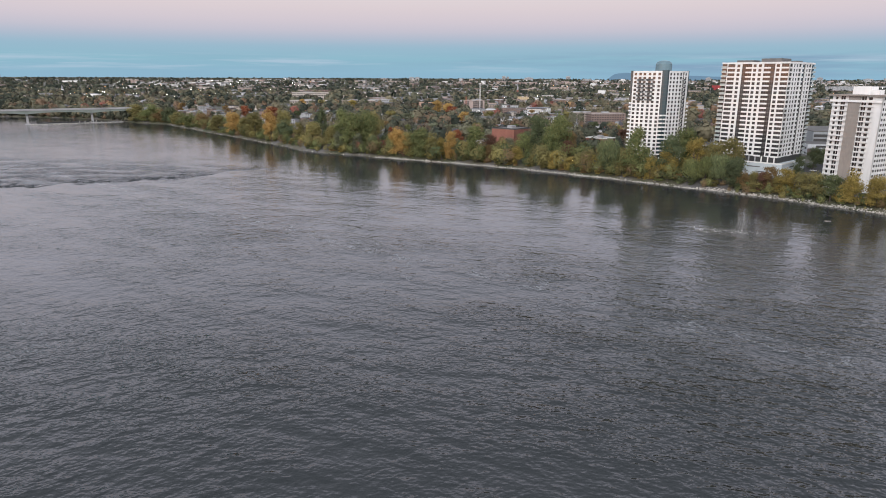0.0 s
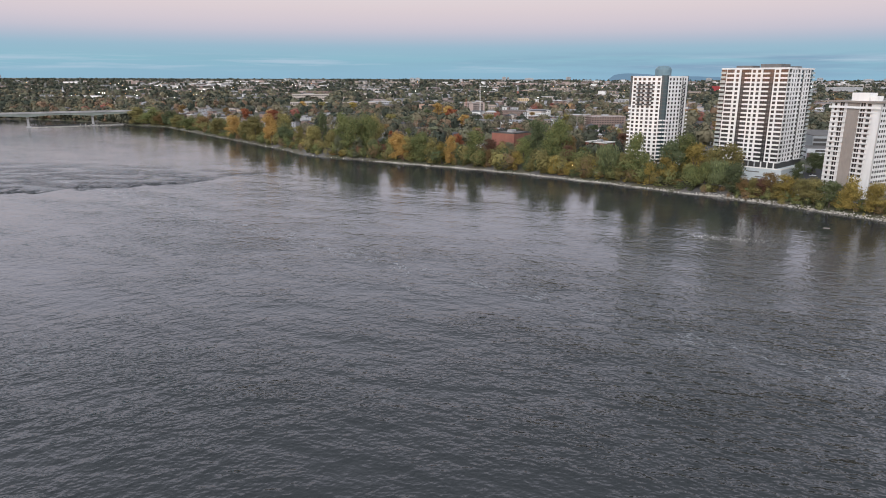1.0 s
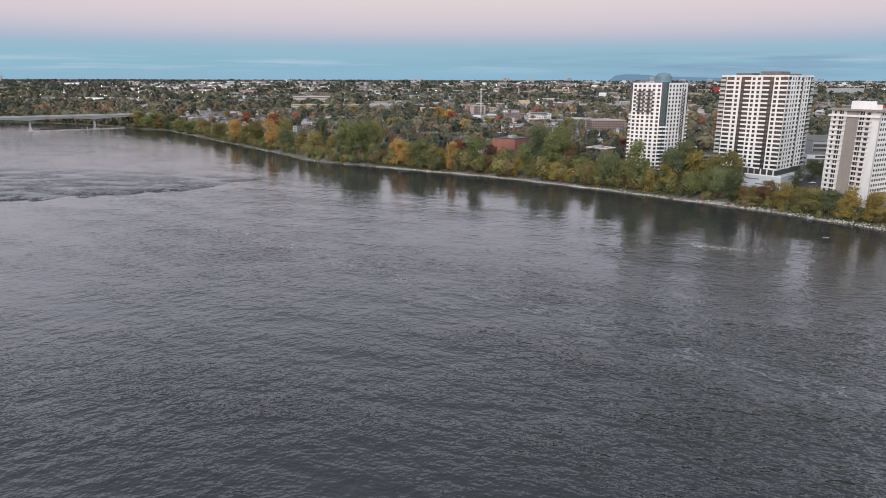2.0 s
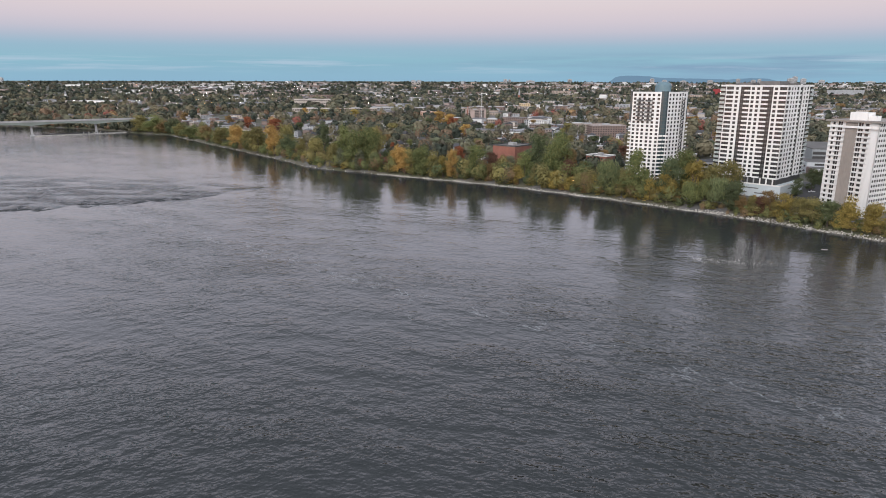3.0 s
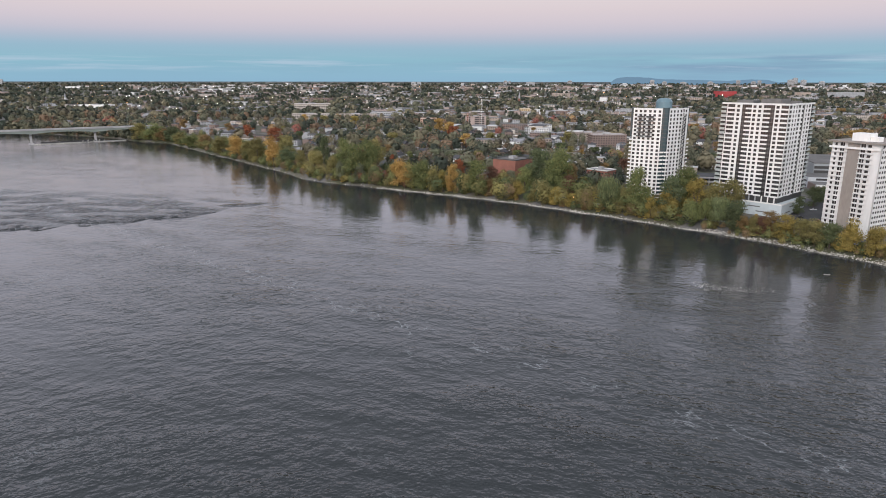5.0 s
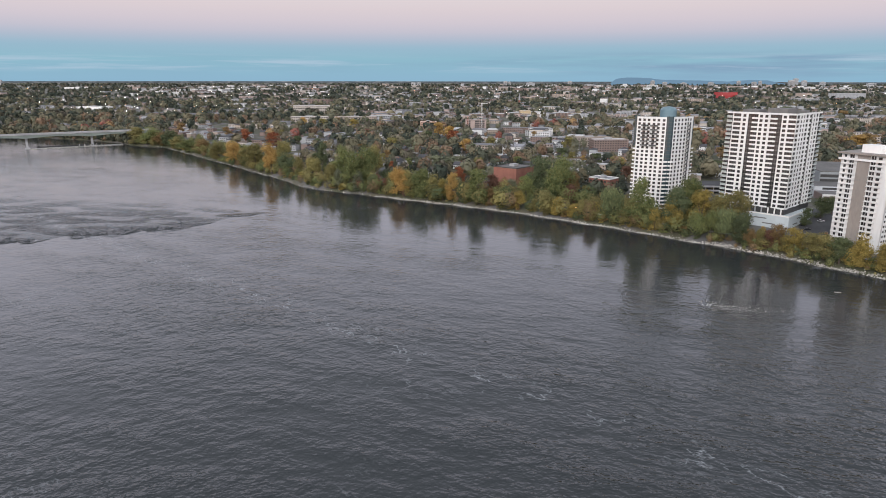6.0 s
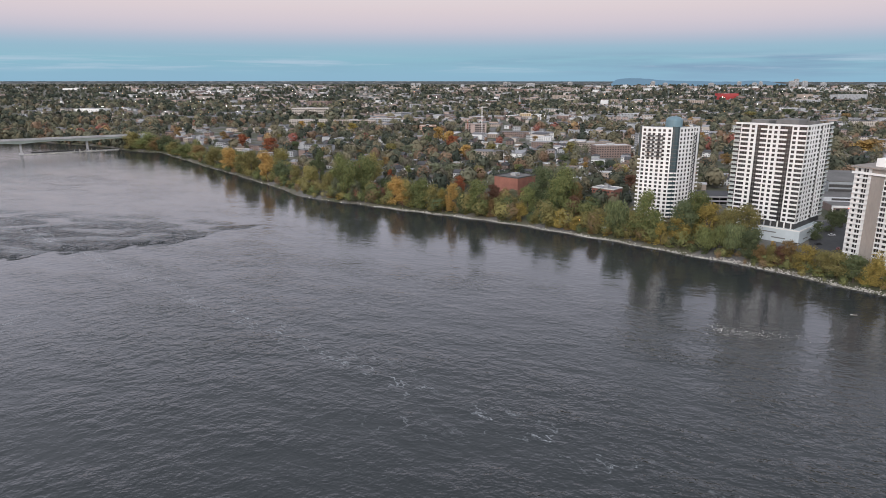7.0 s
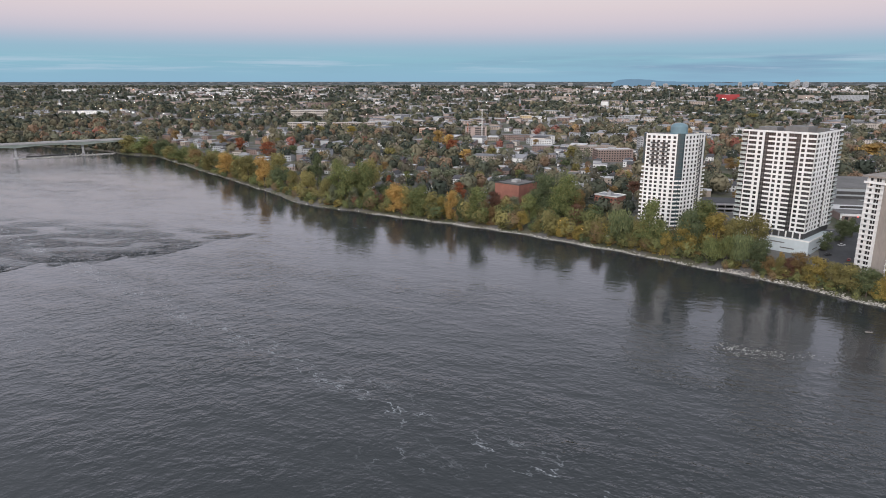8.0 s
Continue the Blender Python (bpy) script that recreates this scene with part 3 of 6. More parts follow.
    for s in np.arange(2.0, A - 2, 4.2):
        pc = Build()
        pc.prism([P(s, 0.3), P(s, 1.2), P(s + 0.8, 1.2), P(s + 0.8, 0.3)], base - 4, base)
        part("pillar", pc, CREAM if s < 12 else GREY, t)
    pod = Build()
    pod.prism([P(-5, -5), P(-5, Bd - 9), P(A + 2, Bd - 9), P(A + 2, -5)], -1.0, base - 4.0)
    pod_o = part("podium", pod, material("pale_blue_grey_panel", (0.50, 0.55, 0.57), 0.6, 0.08, 0.4), t, "pale blue-grey panelled podium")
    lip = Build()
    lip.prism([P(-5.1, -5.1), P(-5.1, Bd - 9), P(-4.6, Bd - 9), P(-4.6, -4.6), P(A + 2, -4.6), P(A + 2, -5.1)][::-1], base - 4.0, base - 3.2)
    part("podium_parapet", lip, CREAM, t)
    for row, z in enumerate((3.0, 6.2)):
        for s in np.arange(3 + row * 6, A - 6, 13.5):
            vb = Build()
            tbox(vb, ma, A - s - 8.5, -5.06, z, A - s, -4.9, z + 0.7)
            part("vent_slot", vb, PLANT, pod_o)
        for s in np.arange(3 + row * 6, Bd - 18, 13.5):
            vb = Build()
            tbox(vb, mb, s, -5.06, z, s + 8.0, -4.9, z + 0.7)
            part("vent_slot", vb, PLANT, pod_o)
    return t


def tower_slim():
    """The slim white tower: two fronts meeting in a teal glass corner under a drum."""
    t = thing("apartment_tower", basis(161.6, 492.5, 5.0, 0), "slim white apartment tower with a teal glass corner and roof drum", "apartment building")
    fa, fb, A, Bd = 146.0, 35.0, 21.5, 23.0
    floors, fh, base = 24, 2.86, 0.0
    top = floors * fh + base
    ma = basis(A * math.cos(radians(fa)), A * math.sin(radians(fa)), 0, fa - 180)
    mb = basis(5.2, 0.0, 0, fb)
    wall, panes, slabs = Build(), [], []
    bays_a = [("w", 0.9), ("g", 1.8), ("w", 1.4), ("g", 1.8), ("w", 1.3), ("g", 1.8), ("w", 1.7), ("g", 1.8), ("w", 1.3), ("g", 1.8), ("w", 1.7), ("g", 1.8), ("w", 0.9)]
    bays_b = [("w", 1.0), ("g", 1.8), ("w", 1.6), ("g", 1.8), ("w", 1.6), ("g", 1.8), ("w", 1.6), ("g", 1.8), ("w", .8), ("d", 1.9), ("w", .8), ("g", 1.5), ("w", 1.6)]
    facade(wall, panes, ma, A, base, floors, fh, bays_a, sill=0.68, head=0.42)
    facade(wall, panes, mb, Bd, base, floors, fh, bays_b, sill=0.68, head=0.42)
    part("wall", wall, [WHITE, GREY], t)
    L = (A * math.cos(radians(fa)), A * math.sin(radians(fa)))
    R = (5.2 + Bd * math.cos(radians(fb)), Bd * math.sin(radians(fb)))
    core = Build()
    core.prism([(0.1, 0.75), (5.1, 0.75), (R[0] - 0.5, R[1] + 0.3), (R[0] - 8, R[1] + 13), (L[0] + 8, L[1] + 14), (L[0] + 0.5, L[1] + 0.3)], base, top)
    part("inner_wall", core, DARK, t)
    rear = Build()
    rear.prism([(R[0] - 0.45, R[1] + 0.32), (R[0], R[1]), (R[0] - 7.6, R[1] + 13.6), (L[0] + 7.6, L[1] + 14.6), L, (L[0] + 0.45, L[1] + 0.32), (L[0] + 8.2, L[1] + 13.8), (R[0] - 8.2, R[1] + 12.8)], base, top)
    part("rear_wall", rear, TEAL, t, "teal cladding of the rear corners")
    par = Build()
    for m, w in ((ma, A), (mb, Bd)):
        tbox(par, m, 0, -0.05, top, w, 0.4, top + 1.0)
    part("parapet", par, WHITE, t)
    rf = Build()
    rf.prism([(0.1, 0.8), (5.1, 0.8), (R[0] - 0.6, R[1] + 0.4), (R[0] - 8.4, R[1] + 12.6), (L[0] + 8.4, L[1] + 13.5), (L[0] + 0.6, L[1] + 0.4)], top - 0.1, top + 0.3)
    part("roof", rf, ROOFING, t)
    for m, x0, x1 in ((ma, -2.0, -0.02), (mb, Bd + 0.02, Bd + 2.0)):
        fin = Build()
        tbox(fin, m, x0, 0.8, top - 7 * fh, x1, 5.5, top + 1.2)
        part("teal_fin", fin, TEAL, t, "teal glass fin under a small gable")
    gl = Build()
    gl.prism([(0.0, 0.0), (1.3, -0.8), (3.9, -0.8), (5.2, 0.0), (5.1, 0.7), (0.1, 0.7)], base, top + 1.5)
    col = part("glass_corner", gl, TEAL, t, "teal curtain-glass corner")
    for fl in range(1, floors):
        b = Build()
        z = base + fl * fh
        b.prism([(0.1, -0.1), (1.3, -0.9), (3.9, -0.9), (5.1, -0.1), (5.1, 0.0), (3.9, -0.77), (1.3, -0.77), (0.1, 0.0)][::-1], z, z + 0.22)
        part("spandrel", b, DARK, col)
    for fl in range(1, 14):
        z = base + fl * fh
        for x0, x1 in ((-0.8, 2.25), (2.95, 6.0)):
            b = Build()
            b.box(x0, -2.0, z, x1, 0.2, z + 0.2)
            b.box(x0, -2.0, z + 0.2, x1, -1.9, z + 1.1)
            b.box(x0, -1.9, z + 0.2, x0 + 0.1, 0.0, z + 1.1)
            b.box(x1 - 0.1, -1.9, z + 0.2, x1, 0.0, z + 1.1)
            part("balcony", b, WHITE, t, "small white balcony")
    for fl in range(1, 17):
        z = base + fl * fh
        for m, x0, x1 in ((ma, -1.5, 0.6), (mb, Bd - 0.6, Bd + 1.5)):
            b = Build()
            tbox(b, m, x0, -1.2, z, x1, 0.6, z + 0.2)
            tbox(b, m, x0, -1.2, z + 0.2, x1, -1.1, z + 1.1)
            part("balcony", b, WHITE, t, "small white balcony")
    # dark steel balconies under the roof on the left front
    for fl in range(17, 23):
        z = base + fl * fh
        for x0 in (3.6, 10.2):
            b = Build()
            tbox(b, ma, x0, -1.4, z, x0 + 5.2, 0.0, z + 0.18)
            tbox(b, ma, x0, -1.4, z + 1.0, x0 + 5.2, -1.3, z + 1.1)
            for s in np.arange(0, 5.2, 0.5):
                tbox(b, ma, x0 + s, -1.38, z + 0.18, x0 + s + 0.42, -1.32, z + 1.0)
            part("balcony", b, DARK, t, "dark steel balcony")
    for fl in range(2, 23):
        z = base + fl * fh
        b = Build()
        tbox(b, mb, 16.2, -1.2, z, 18.8, 0.0, z + 0.18)
        tbox(b, mb, 16.2, -1.2, z + 0.18, 18.8, -1.15, z + 1.0)
        part("balcony", b, DARK, t, "dark steel balcony")
    dr = Build()

    def drum_ring(q):
        return [(2.6 + q * math.cos(a), 6.0 + q * math.sin(a)) for a in np.linspace(0, 2 * math.pi, 28, endpoint=False)]
    dr.prism(drum_ring(5.8), top, top + 5.8)
    for z0, z1, q0, q1 in ((5.8, 7.1, 5.8, 5.1), (7.1, 8.0, 5.1, 3.6), (8.0, 8.4, 3.6, 1.2)):
        dr.prism(drum_ring(q0), top + z0, top + z1, top=drum_ring(q1), bottom=False)
    part("roof_drum", dr, material("teal_metal_panel", (0.13, 0.21, 0.245), 0.45, 0.12, 0.5), t, "teal metal roof drum")
    hang_panes(panes, t, 297)
    return t


def tower_taupe():
    """The pale tower with a taupe brick strip, an overhanging roof slab and a white roof box."""
    fa = 120.0
    t = thing("apartment_tower", basis(247.0, 372.0, 4.5, 0), "pale apartment tower with a taupe brick strip and overhanging roof", "apartment building")
    A, Bd, floors, fh = 28.0, 40.0, 19, 2.9
    ma = basis(A * math.cos(radians(fa)), A * math.sin(radians(fa)), 0, fa - 180)
    mb = basis(0, 0, 0, fa - 90)
    top = floors * fh
    wall, panes, slabs = Build(), [], []
    facade(wall, panes, ma, A, 0, floors, fh, [("w", 1.6), ("g", 1.4), ("w", 1.6), ("d", 2.6), ("w", 9.1), ("d", 2.7), ("w", 1.2), ("g", 2.1), ("w", 5.7)], sill=0.9, head=0.5)
    facade(wall, panes, mb, Bd, 0, floors, fh, [("w", 1.0)] + [("g", 1.9), ("w", 0.7)] * 15, sill=0.9, head=0.5)
    part("wall", wall, [PALE, PALE], t)
    strip = Build()
    tbox(strip, ma, 9.2, -0.35, 0, 16.0, -0.003, top - 0.2)
    part("brick_strip", strip, TAUPE, t, "taupe brick strip")
    ca, sa, cb, sb = math.cos(radians(fa)), math.sin(radians(fa)), math.cos(radians(fa - 90)), math.sin(radians(fa - 90))

    def P(a, b):
        return (a * ca + b * cb, a * sa + b * sb)
    core = Build()
    core.prism([P(.65, .65), P(.65, Bd), P(A, Bd), P(A, .65)], 0, top)
    part("inner_wall", core, GREY, t)
    for fl in range(1, floors):
        for x0, x1 in ((0.3, 9.1), (16.1, 23.4)):
            b = Build()
            tbox(b, ma, x0, -1.1, fl * fh, x1, -0.003, fl * fh + 0.18)
            if x0 < 5:
                tbox(b, ma, 4.4, -1.1, fl * fh + 0.18, x1, -1.02, fl * fh + 0.85)
            else:
                tbox(b, ma, 18.6, -1.1, fl * fh + 0.18, x1, -1.02, fl * fh + 0.85)
            part("balcony", b, PALE, t, "pale balcony slab")
    band = Build()
    tbox(band, ma, -1.0, -1.4, top - 3.4, A + 0.1, -1.15, top - 2.2)
    part("roof_band", band, WHITE, t)
    sl = Build()
    sl.prism([P(-1.8, -1.8), P(-1.8, Bd), P(A + 1.8, Bd), P(A + 1.8, -1.8)], top, top + 0.9)
    part("roof", sl, TAUPE, t, "overhanging taupe roof slab")
    bx = Build()
    bx.prism([P(10, 5), P(10, 13), P(20, 13), P(20, 5)], top + 0.9, top + 5.4)
    part("plant_room", bx, WHITE, t, "white rooftop plant room")
    bx = Build()
    bx.prism([P(5.5, 6), P(5.5, 11), P(9.9, 11), P(9.9, 6)], top + 0.9, top + 3.6)
    part("plant_room", bx, WHITE, t, "white rooftop plant room")
    hang_panes(panes, t)
    return t


tower_wide()
tower_slim()
tower_taupe()


# ---------------------------------------------------------------- trees
def crown_build(seed, h, w, lobes, leaves, size, droop=0.0, low=0.25):
    """Leaf clumps scattered over uneven lobes. Unit tree: h high, w wide."""
    r = random.Random(seed)
    b = Build()
    blobs = []
    for k in range(lobes):
        a, u = r.uniform(0, 6.283), r.random()
        z = h * (low + 0.12 + (0.86 - low) * u * 0.9)
        spread = w * 0.5 * (1 - abs(u - 0.35) * 0.9) * r.uniform(0.25, 0.62)
        blobs.append((spread * math.cos(a) * 1.1, spread * math.sin(a) * 1.1, z, w * r.uniform(0.13, 0.29), h * r.uniform(0.08, 0.19)))
    for k in range(leaves):
        cx, cy, cz, rw, rh = blobs[k % lobes]
        d = Vector((r.gauss(0, 1), r.gauss(0, 1), r.gauss(0, 1))).normalized()
        q = r.uniform(0.45, 1.0) + 0.35 * r.random() ** 4
        p = Vector((cx + d.x * rw * q, cy + d.y * rw * q, cz + d.z * rh * q - droop * r.random() * h * 0.3))
        if p.z < h * 0.06:
            p.z = h * 0.06 + r.random() * 0.1 * h
        nrm = (d + Vector((r.uniform(-.55, .55), r.uniform(-.55, .55), r.uniform(-.3, .7)))).normalized()
        t = nrm.orthogonal().normalized()
        t.rotate(Matrix.Rotation(r.uniform(0, 6.28), 3, nrm))
        s = nrm.cross(t)
        e, g = size * r.uniform(0.6, 1.3), size * r.uniform(0.5, 1.0)
        if droop:
            t, g, e = Vector((r.uniform(-.2, .2), r.uniform(-.2, .2), -1)), g * 0.7, e * 1.8
        k0 = len(b.v)
        b.v += [tuple(p - t * e), tuple(p + s * g - t * e * .2), tuple(p + t * e), tuple(p - s * g + t * e * .3)]
        b.f.append((k0, k0 + 1, k0 + 2, k0 + 3))
        b.i.append(0)
    return b, blobs


def trunk_build(h, w, blobs, thick):
    b = Build()
    fork = h * 0.34
    b.tube((0, 0, -0.6), (0, 0, fork), thick, thick * 0.7, 7)
    for cx, cy, cz, rw, rh in blobs[:6]:
        b.tube((0, 0, fork * 0.8), (cx, cy, cz), thick * 0.5, thick * 0.12, 5)
    return b


# shapes: (height, width, lobes, leaf clumps, clump size, droop, lowest part of the crown)
SHAPES = {
    "round": (13, 11, 19, 4300, 0.275, 0.0, 0.0),
    "tall": (16, 9, 19, 4100, 0.275, 0.0, 0.02),
    "broad": (15, 16, 28, 6400, 0.31, 0.0, 0.03),
    "willow": (12, 12, 18, 4200, 0.30, 0.45, 0.32),
    "bush": (5, 6, 13, 460, 0.36, 0.0, -0.06),
    "small": (9, 7, 9, 480, 0.55, 0.0, 0.18),
}
MESHES = {}


def tree_meshes(shape, color, variant):
    key = (shape, color, variant)
    if key not in MESHES:
        base = ("shape", shape, variant)
        if base not in MESHES:
            h, w, lobes, leaves, size, droop, low = SHAPES[shape]
            cb, blobs = crown_build(hash_seed(shape, variant), h, w, lobes, leaves, size, droop, low)
            MESHES[base] = (cb.mesh("crown", []), trunk_build(h, w, blobs, h * 0.022).mesh("trunk", [BARK]))
        cm, tm = MESHES[base]
        cm = cm.copy()
        cm.materials.append(LEAF[color])
        MESHES[key] = (cm, tm)
    return MESHES[key]


def hash_seed(shape, variant):
    return sum(ord(c) for c in shape) * 31 + variant


TONE = {"green": "green", "dark": "dark green", "olive": "olive green", "yellow": "golden yellow", "orange": "orange", "red": "scarlet", "rust": "rust brown", "willow": "soft green", "sage": "silvery green", "maroon": "maroon"}
GROWTH = {"round": "rounded tree", "tall": "tall narrow tree", "broad": "broad spreading tree", "willow": "weeping willow", "bush": "low shrub", "small": "garden tree"}


def tree(x, y, h, shape, color, group, variant=None, where="on the river bank", wide=1.0):
    d = inland(x, y)
    if d < 4.2 and group == BANK:
        x, y = bank_spot(x + 0.6 * (4.2 - d) * (x > -100), 4.2 + 0.2 * abs(d))
    if group == BANK and h > 8:
        h *= 1.35 if 128 < x < 200 else 1.12
    if shape == "bush" and h > 7:
        shape, wide = "round", wide * 1.35
    if where == "among the houses":
        BLOCKED.append((x, y, 8.0))
    v = random.randrange(4) if variant is None else variant
    cm, tm = tree_meshes(shape, color, v)
    s = h / SHAPES[shape][0]
    t = thing("shrub" if shape == "bush" else "tree", pose(x, y, ground_z(x, y) - 0.1, 0, 0, random.uniform(0, 360)) @ Matrix.Diagonal((s * wide, s * wide, s, 1)),
              f"{TONE[color]} {GROWTH[shape]} {where}", "shrub" if shape == "bush" else "tree", group)
    part("trunk", tm, None, t)
    part("crown", cm, None, t)
    return t


BANK = "trees on the river bank"


def bank_spot(x, d):
    """The place d metres inland of the water's edge at x."""
    s = (np.interp(x + 8, SX, SY) - np.interp(x - 8, SX, SY)) / 16
    k = math.sqrt(1 + s * s)
    return x - s / k * d, shore_y(x) + d / k


BLOCKED = []  # (x, y, radius) of built ground that trees and houses keep off


def free(x, y, r=0.0):
    return all((x - a) ** 2 + (y - b) ** 2 > (c + r) ** 2 for a, b, c in BLOCKED)


for spot in ((220, 470, 36), (250, 460, 32), (162, 503, 20), (262, 388, 30), (62, 598, 24), (135, 568, 15), (190, 522, 32)):
    BLOCKED.append(spot)

tree(-255.3, 791.0, 24.7, "round", "orange", BANK, wide=1.13)
tree(-288.5, 844.9, 19.5, "round", "olive", BANK, wide=1.45)
tree(-326.7, 900.9, 17.8, "round", "rust", BANK, wide=1.60)
tree(-361.5, 938.2, 17.0, "round", "green", BANK, wide=2.00)
tree(-389.1, 971.8, 16.8, "round", "olive", BANK, wide=1.86)
tree(-419.4, 986.0, 21.9, "broad", "dark", BANK, wide=1.31)
tree(-456.8, 1023.2, 25.2, "round", "green", BANK, wide=1.66)
tree(-481.1, 1039.0, 24.1, "round", "olive", BANK, wide=1.47)
tree(-435.6, 1008.0, 18.3, "round", "rust", BANK, wide=1.81)
tree(-233.4, 768.7, 20.9, "round", "olive", BANK, wide=0.98)
tree(-215.7, 751.8, 26.6, "round", "olive", BANK, wide=1.04)
tree(-188.4, 712.7, 30.4, "tall", "orange", BANK, wide=1.22)
tree(-182.4, 760.2, 25.6, "round", "olive", BANK, wide=1.08)
tree(-165.2, 701.7, 20.3, "round", "dark", BANK, wide=1.25)
tree(-146.5, 677.5, 19.0, "bush", "olive", BANK, wide=0.60)
tree(-127.4, 651.8, 20.4, "round", "olive", BANK, wide=1.27)
tree(-125.7, 694.6, 30.8, "tall", "dark", BANK, wide=0.68)
tree(-104.6, 622.4, 20.6, "bush", "olive", BANK, wide=0.60)
tree(-139.2, 731.7, 17.5, "small", "dark", BANK, wide=1.00)
tree(-96.0, 639.7, 31.5, "broad", "green", BANK, wide=0.79)
tree(-72.9, 622.4, 34.7, "broad", "green", BANK, wide=0.73)
tree(-68.4, 677.5, 29.0, "broad", "olive", BANK, wide=0.80)
tree(-81.6, 611.3, 31.2, "round", "green", BANK, wide=0.77)
tree(-100.1, 616.8, 16.8, "tall", "sage", BANK, wide=1.09)
tree(-81.6, 600.7, 16.9, "tall", "sage", BANK, wide=1.26)
tree(-69.0, 590.4, 15.7, "round", "willow", BANK, wide=0.96)
tree(-51.4, 573.3, 22.3, "tall", "orange", BANK, wide=1.43)
tree(-40.0, 571.0, 19.8, "tall", "orange", BANK, wide=1.27)
tree(-51.7, 677.5, 12.3, "small", "red", BANK, wide=0.82)
tree(-24.1, 561.7, 25.5, "broad", "green", BANK, wide=0.85)
tree(-31.5, 571.0, 20.3, "round", "olive", BANK, wide=0.82)
tree(-12.5, 557.2, 20.3, "round", "olive", BANK, wide=0.96)
tree(-4.2, 552.8, 19.7, "tall", "yellow", BANK, wide=1.06)
tree(2.6, 548.4, 22.7, "round", "orange", BANK, wide=0.60)
tree(15.4, 616.8, 14.8, "round", "red", BANK, wide=0.89)
tree(21.6, 531.6, 27.2, "tall", "green", BANK, wide=1.42)
tree(10.6, 544.1, 15.8, "round", "dark", BANK, wide=0.73)
tree(35.6, 661.3, 15.8, "round", "olive", BANK, wide=1.06)
tree(42.9, 571.0, 15.6, "round", "maroon", BANK, wide=1.07)
tree(34.7, 531.6, 13.3, "bush", "rust", BANK, wide=0.60)
tree(45.0, 519.7, 14.3, "tall", "sage", BANK, wide=1.38)
tree(55.6, 515.9, 14.1, "tall", "yellow", BANK, wide=1.28)
tree(67.1, 533.7, 19.9, "round", "green", BANK, wide=0.94)
tree(67.3, 600.8, 16.9, "round", "rust", BANK, wide=1.18)
tree(80.8, 555.0, 32.0, "broad", "dark", BANK, wide=0.76)
tree(94.7, 544.1, 34.9, "broad", "green", BANK, wide=0.73)
tree(108.9, 555.0, 18.0, "round", "rust", BANK, wide=0.87)
tree(44.0, 556.0, 15.0, "round", "maroon", BANK, wide=0.9)
tree(58.0, 556.0, 14.5, "round", "sage", BANK, wide=1.0)
tree(64.7, 508.3, 9.8, "bush", "olive", BANK, wide=0.86)
tree(81.0, 493.9, 13.6, "round", "yellow", BANK, wide=1.00)
tree(89.5, 483.7, 10.1, "bush", "yellow", BANK, wide=0.86)
tree(75.2, 501.0, 13.4, "round", "olive", BANK, wide=0.88)
tree(100.3, 515.9, 15.8, "round", "maroon", BANK, wide=0.92)
tree(114.2, 527.6, 13.0, "round", "olive", BANK, wide=0.94)
tree(105.7, 453.9, 21.9, "willow", "willow", BANK, wide=0.90)
tree(101.6, 473.9, 14.2, "bush", "olive", BANK, wide=0.60)
tree(122.7, 452.5, 6.8, "bush", "yellow", BANK, wide=0.75)
tree(120.4, 467.6, 10.5, "round", "dark", BANK, wide=1.16)
tree(135.7, 455.4, 24.5, "broad", "green", BANK, wide=0.77)
tree(129.1, 455.4, 15.2, "round", "olive", BANK, wide=1.02)
tree(138.3, 443.9, 12.2, "bush", "yellow", BANK, wide=0.60)
tree(142.7, 430.3, 20.8, "tall", "yellow", BANK, wide=1.08)
tree(154.4, 438.4, 21.8, "round", "dark", BANK, wide=0.83)
tree(169.8, 455.4, 23.4, "round", "green", BANK, wide=0.89)
tree(150.8, 412.7, 11.8, "willow", "green", BANK, wide=1.04)
tree(171.1, 438.4, 20.1, "tall", "yellow", BANK, wide=1.30)
tree(160.8, 396.6, 14.3, "willow", "willow", BANK, wide=1.13)
tree(155.7, 403.3, 13.5, "willow", "green", BANK, wide=0.79)
tree(181.2, 434.3, 18.5, "round", "olive", BANK, wide=0.99)
tree(191.7, 430.4, 20.0, "broad", "olive", BANK, wide=0.83)
tree(171.4, 398.8, 14.7, "round", "dark", BANK, wide=1.03)
tree(175.8, 394.4, 8.6, "bush", "rust", BANK, wide=0.89)
tree(179.1, 387.9, 9.1, "bush", "olive", BANK, wide=0.71)
tree(182.5, 376.6, 11.7, "bush", "rust", BANK, wide=0.73)
tree(206.0, 422.6, 5.7, "small", "orange", BANK, wide=0.87)
tree(180.4, 381.7, 9.0, "bush", "maroon", BANK, wide=0.71)
tree(196.6, 379.6, 14.6, "round", "yellow", BANK, wide=1.19)
tree(189.3, 375.6, 10.1, "round", "olive", BANK, wide=1.05)
tree(198.2, 369.8, 13.0, "round", "olive", BANK, wide=0.94)
tree(201.9, 362.3, 14.0, "round", "olive", BANK, wide=1.27)
tree(207.5, 355.1, 13.7, "round", "willow", BANK, wide=1.40)
tree(212.5, 349.9, 10.0, "bush", "yellow", BANK, wide=0.84)
tree(216.0, 346.5, 17.4, "round", "yellow", BANK, wide=0.92)
tree(226.0, 343.0, 16.0, "round", "yellow", BANK, wide=1.05)
tree(234.0, 334.0, 15.0, "round", "olive", BANK, wide=1.15)
tree(224.0, 336.5, 7.5, "bush", "olive", BANK, wide=0.90)
tree(231.0, 326.5, 7.0, "bush", "yellow", BANK, wide=0.90)
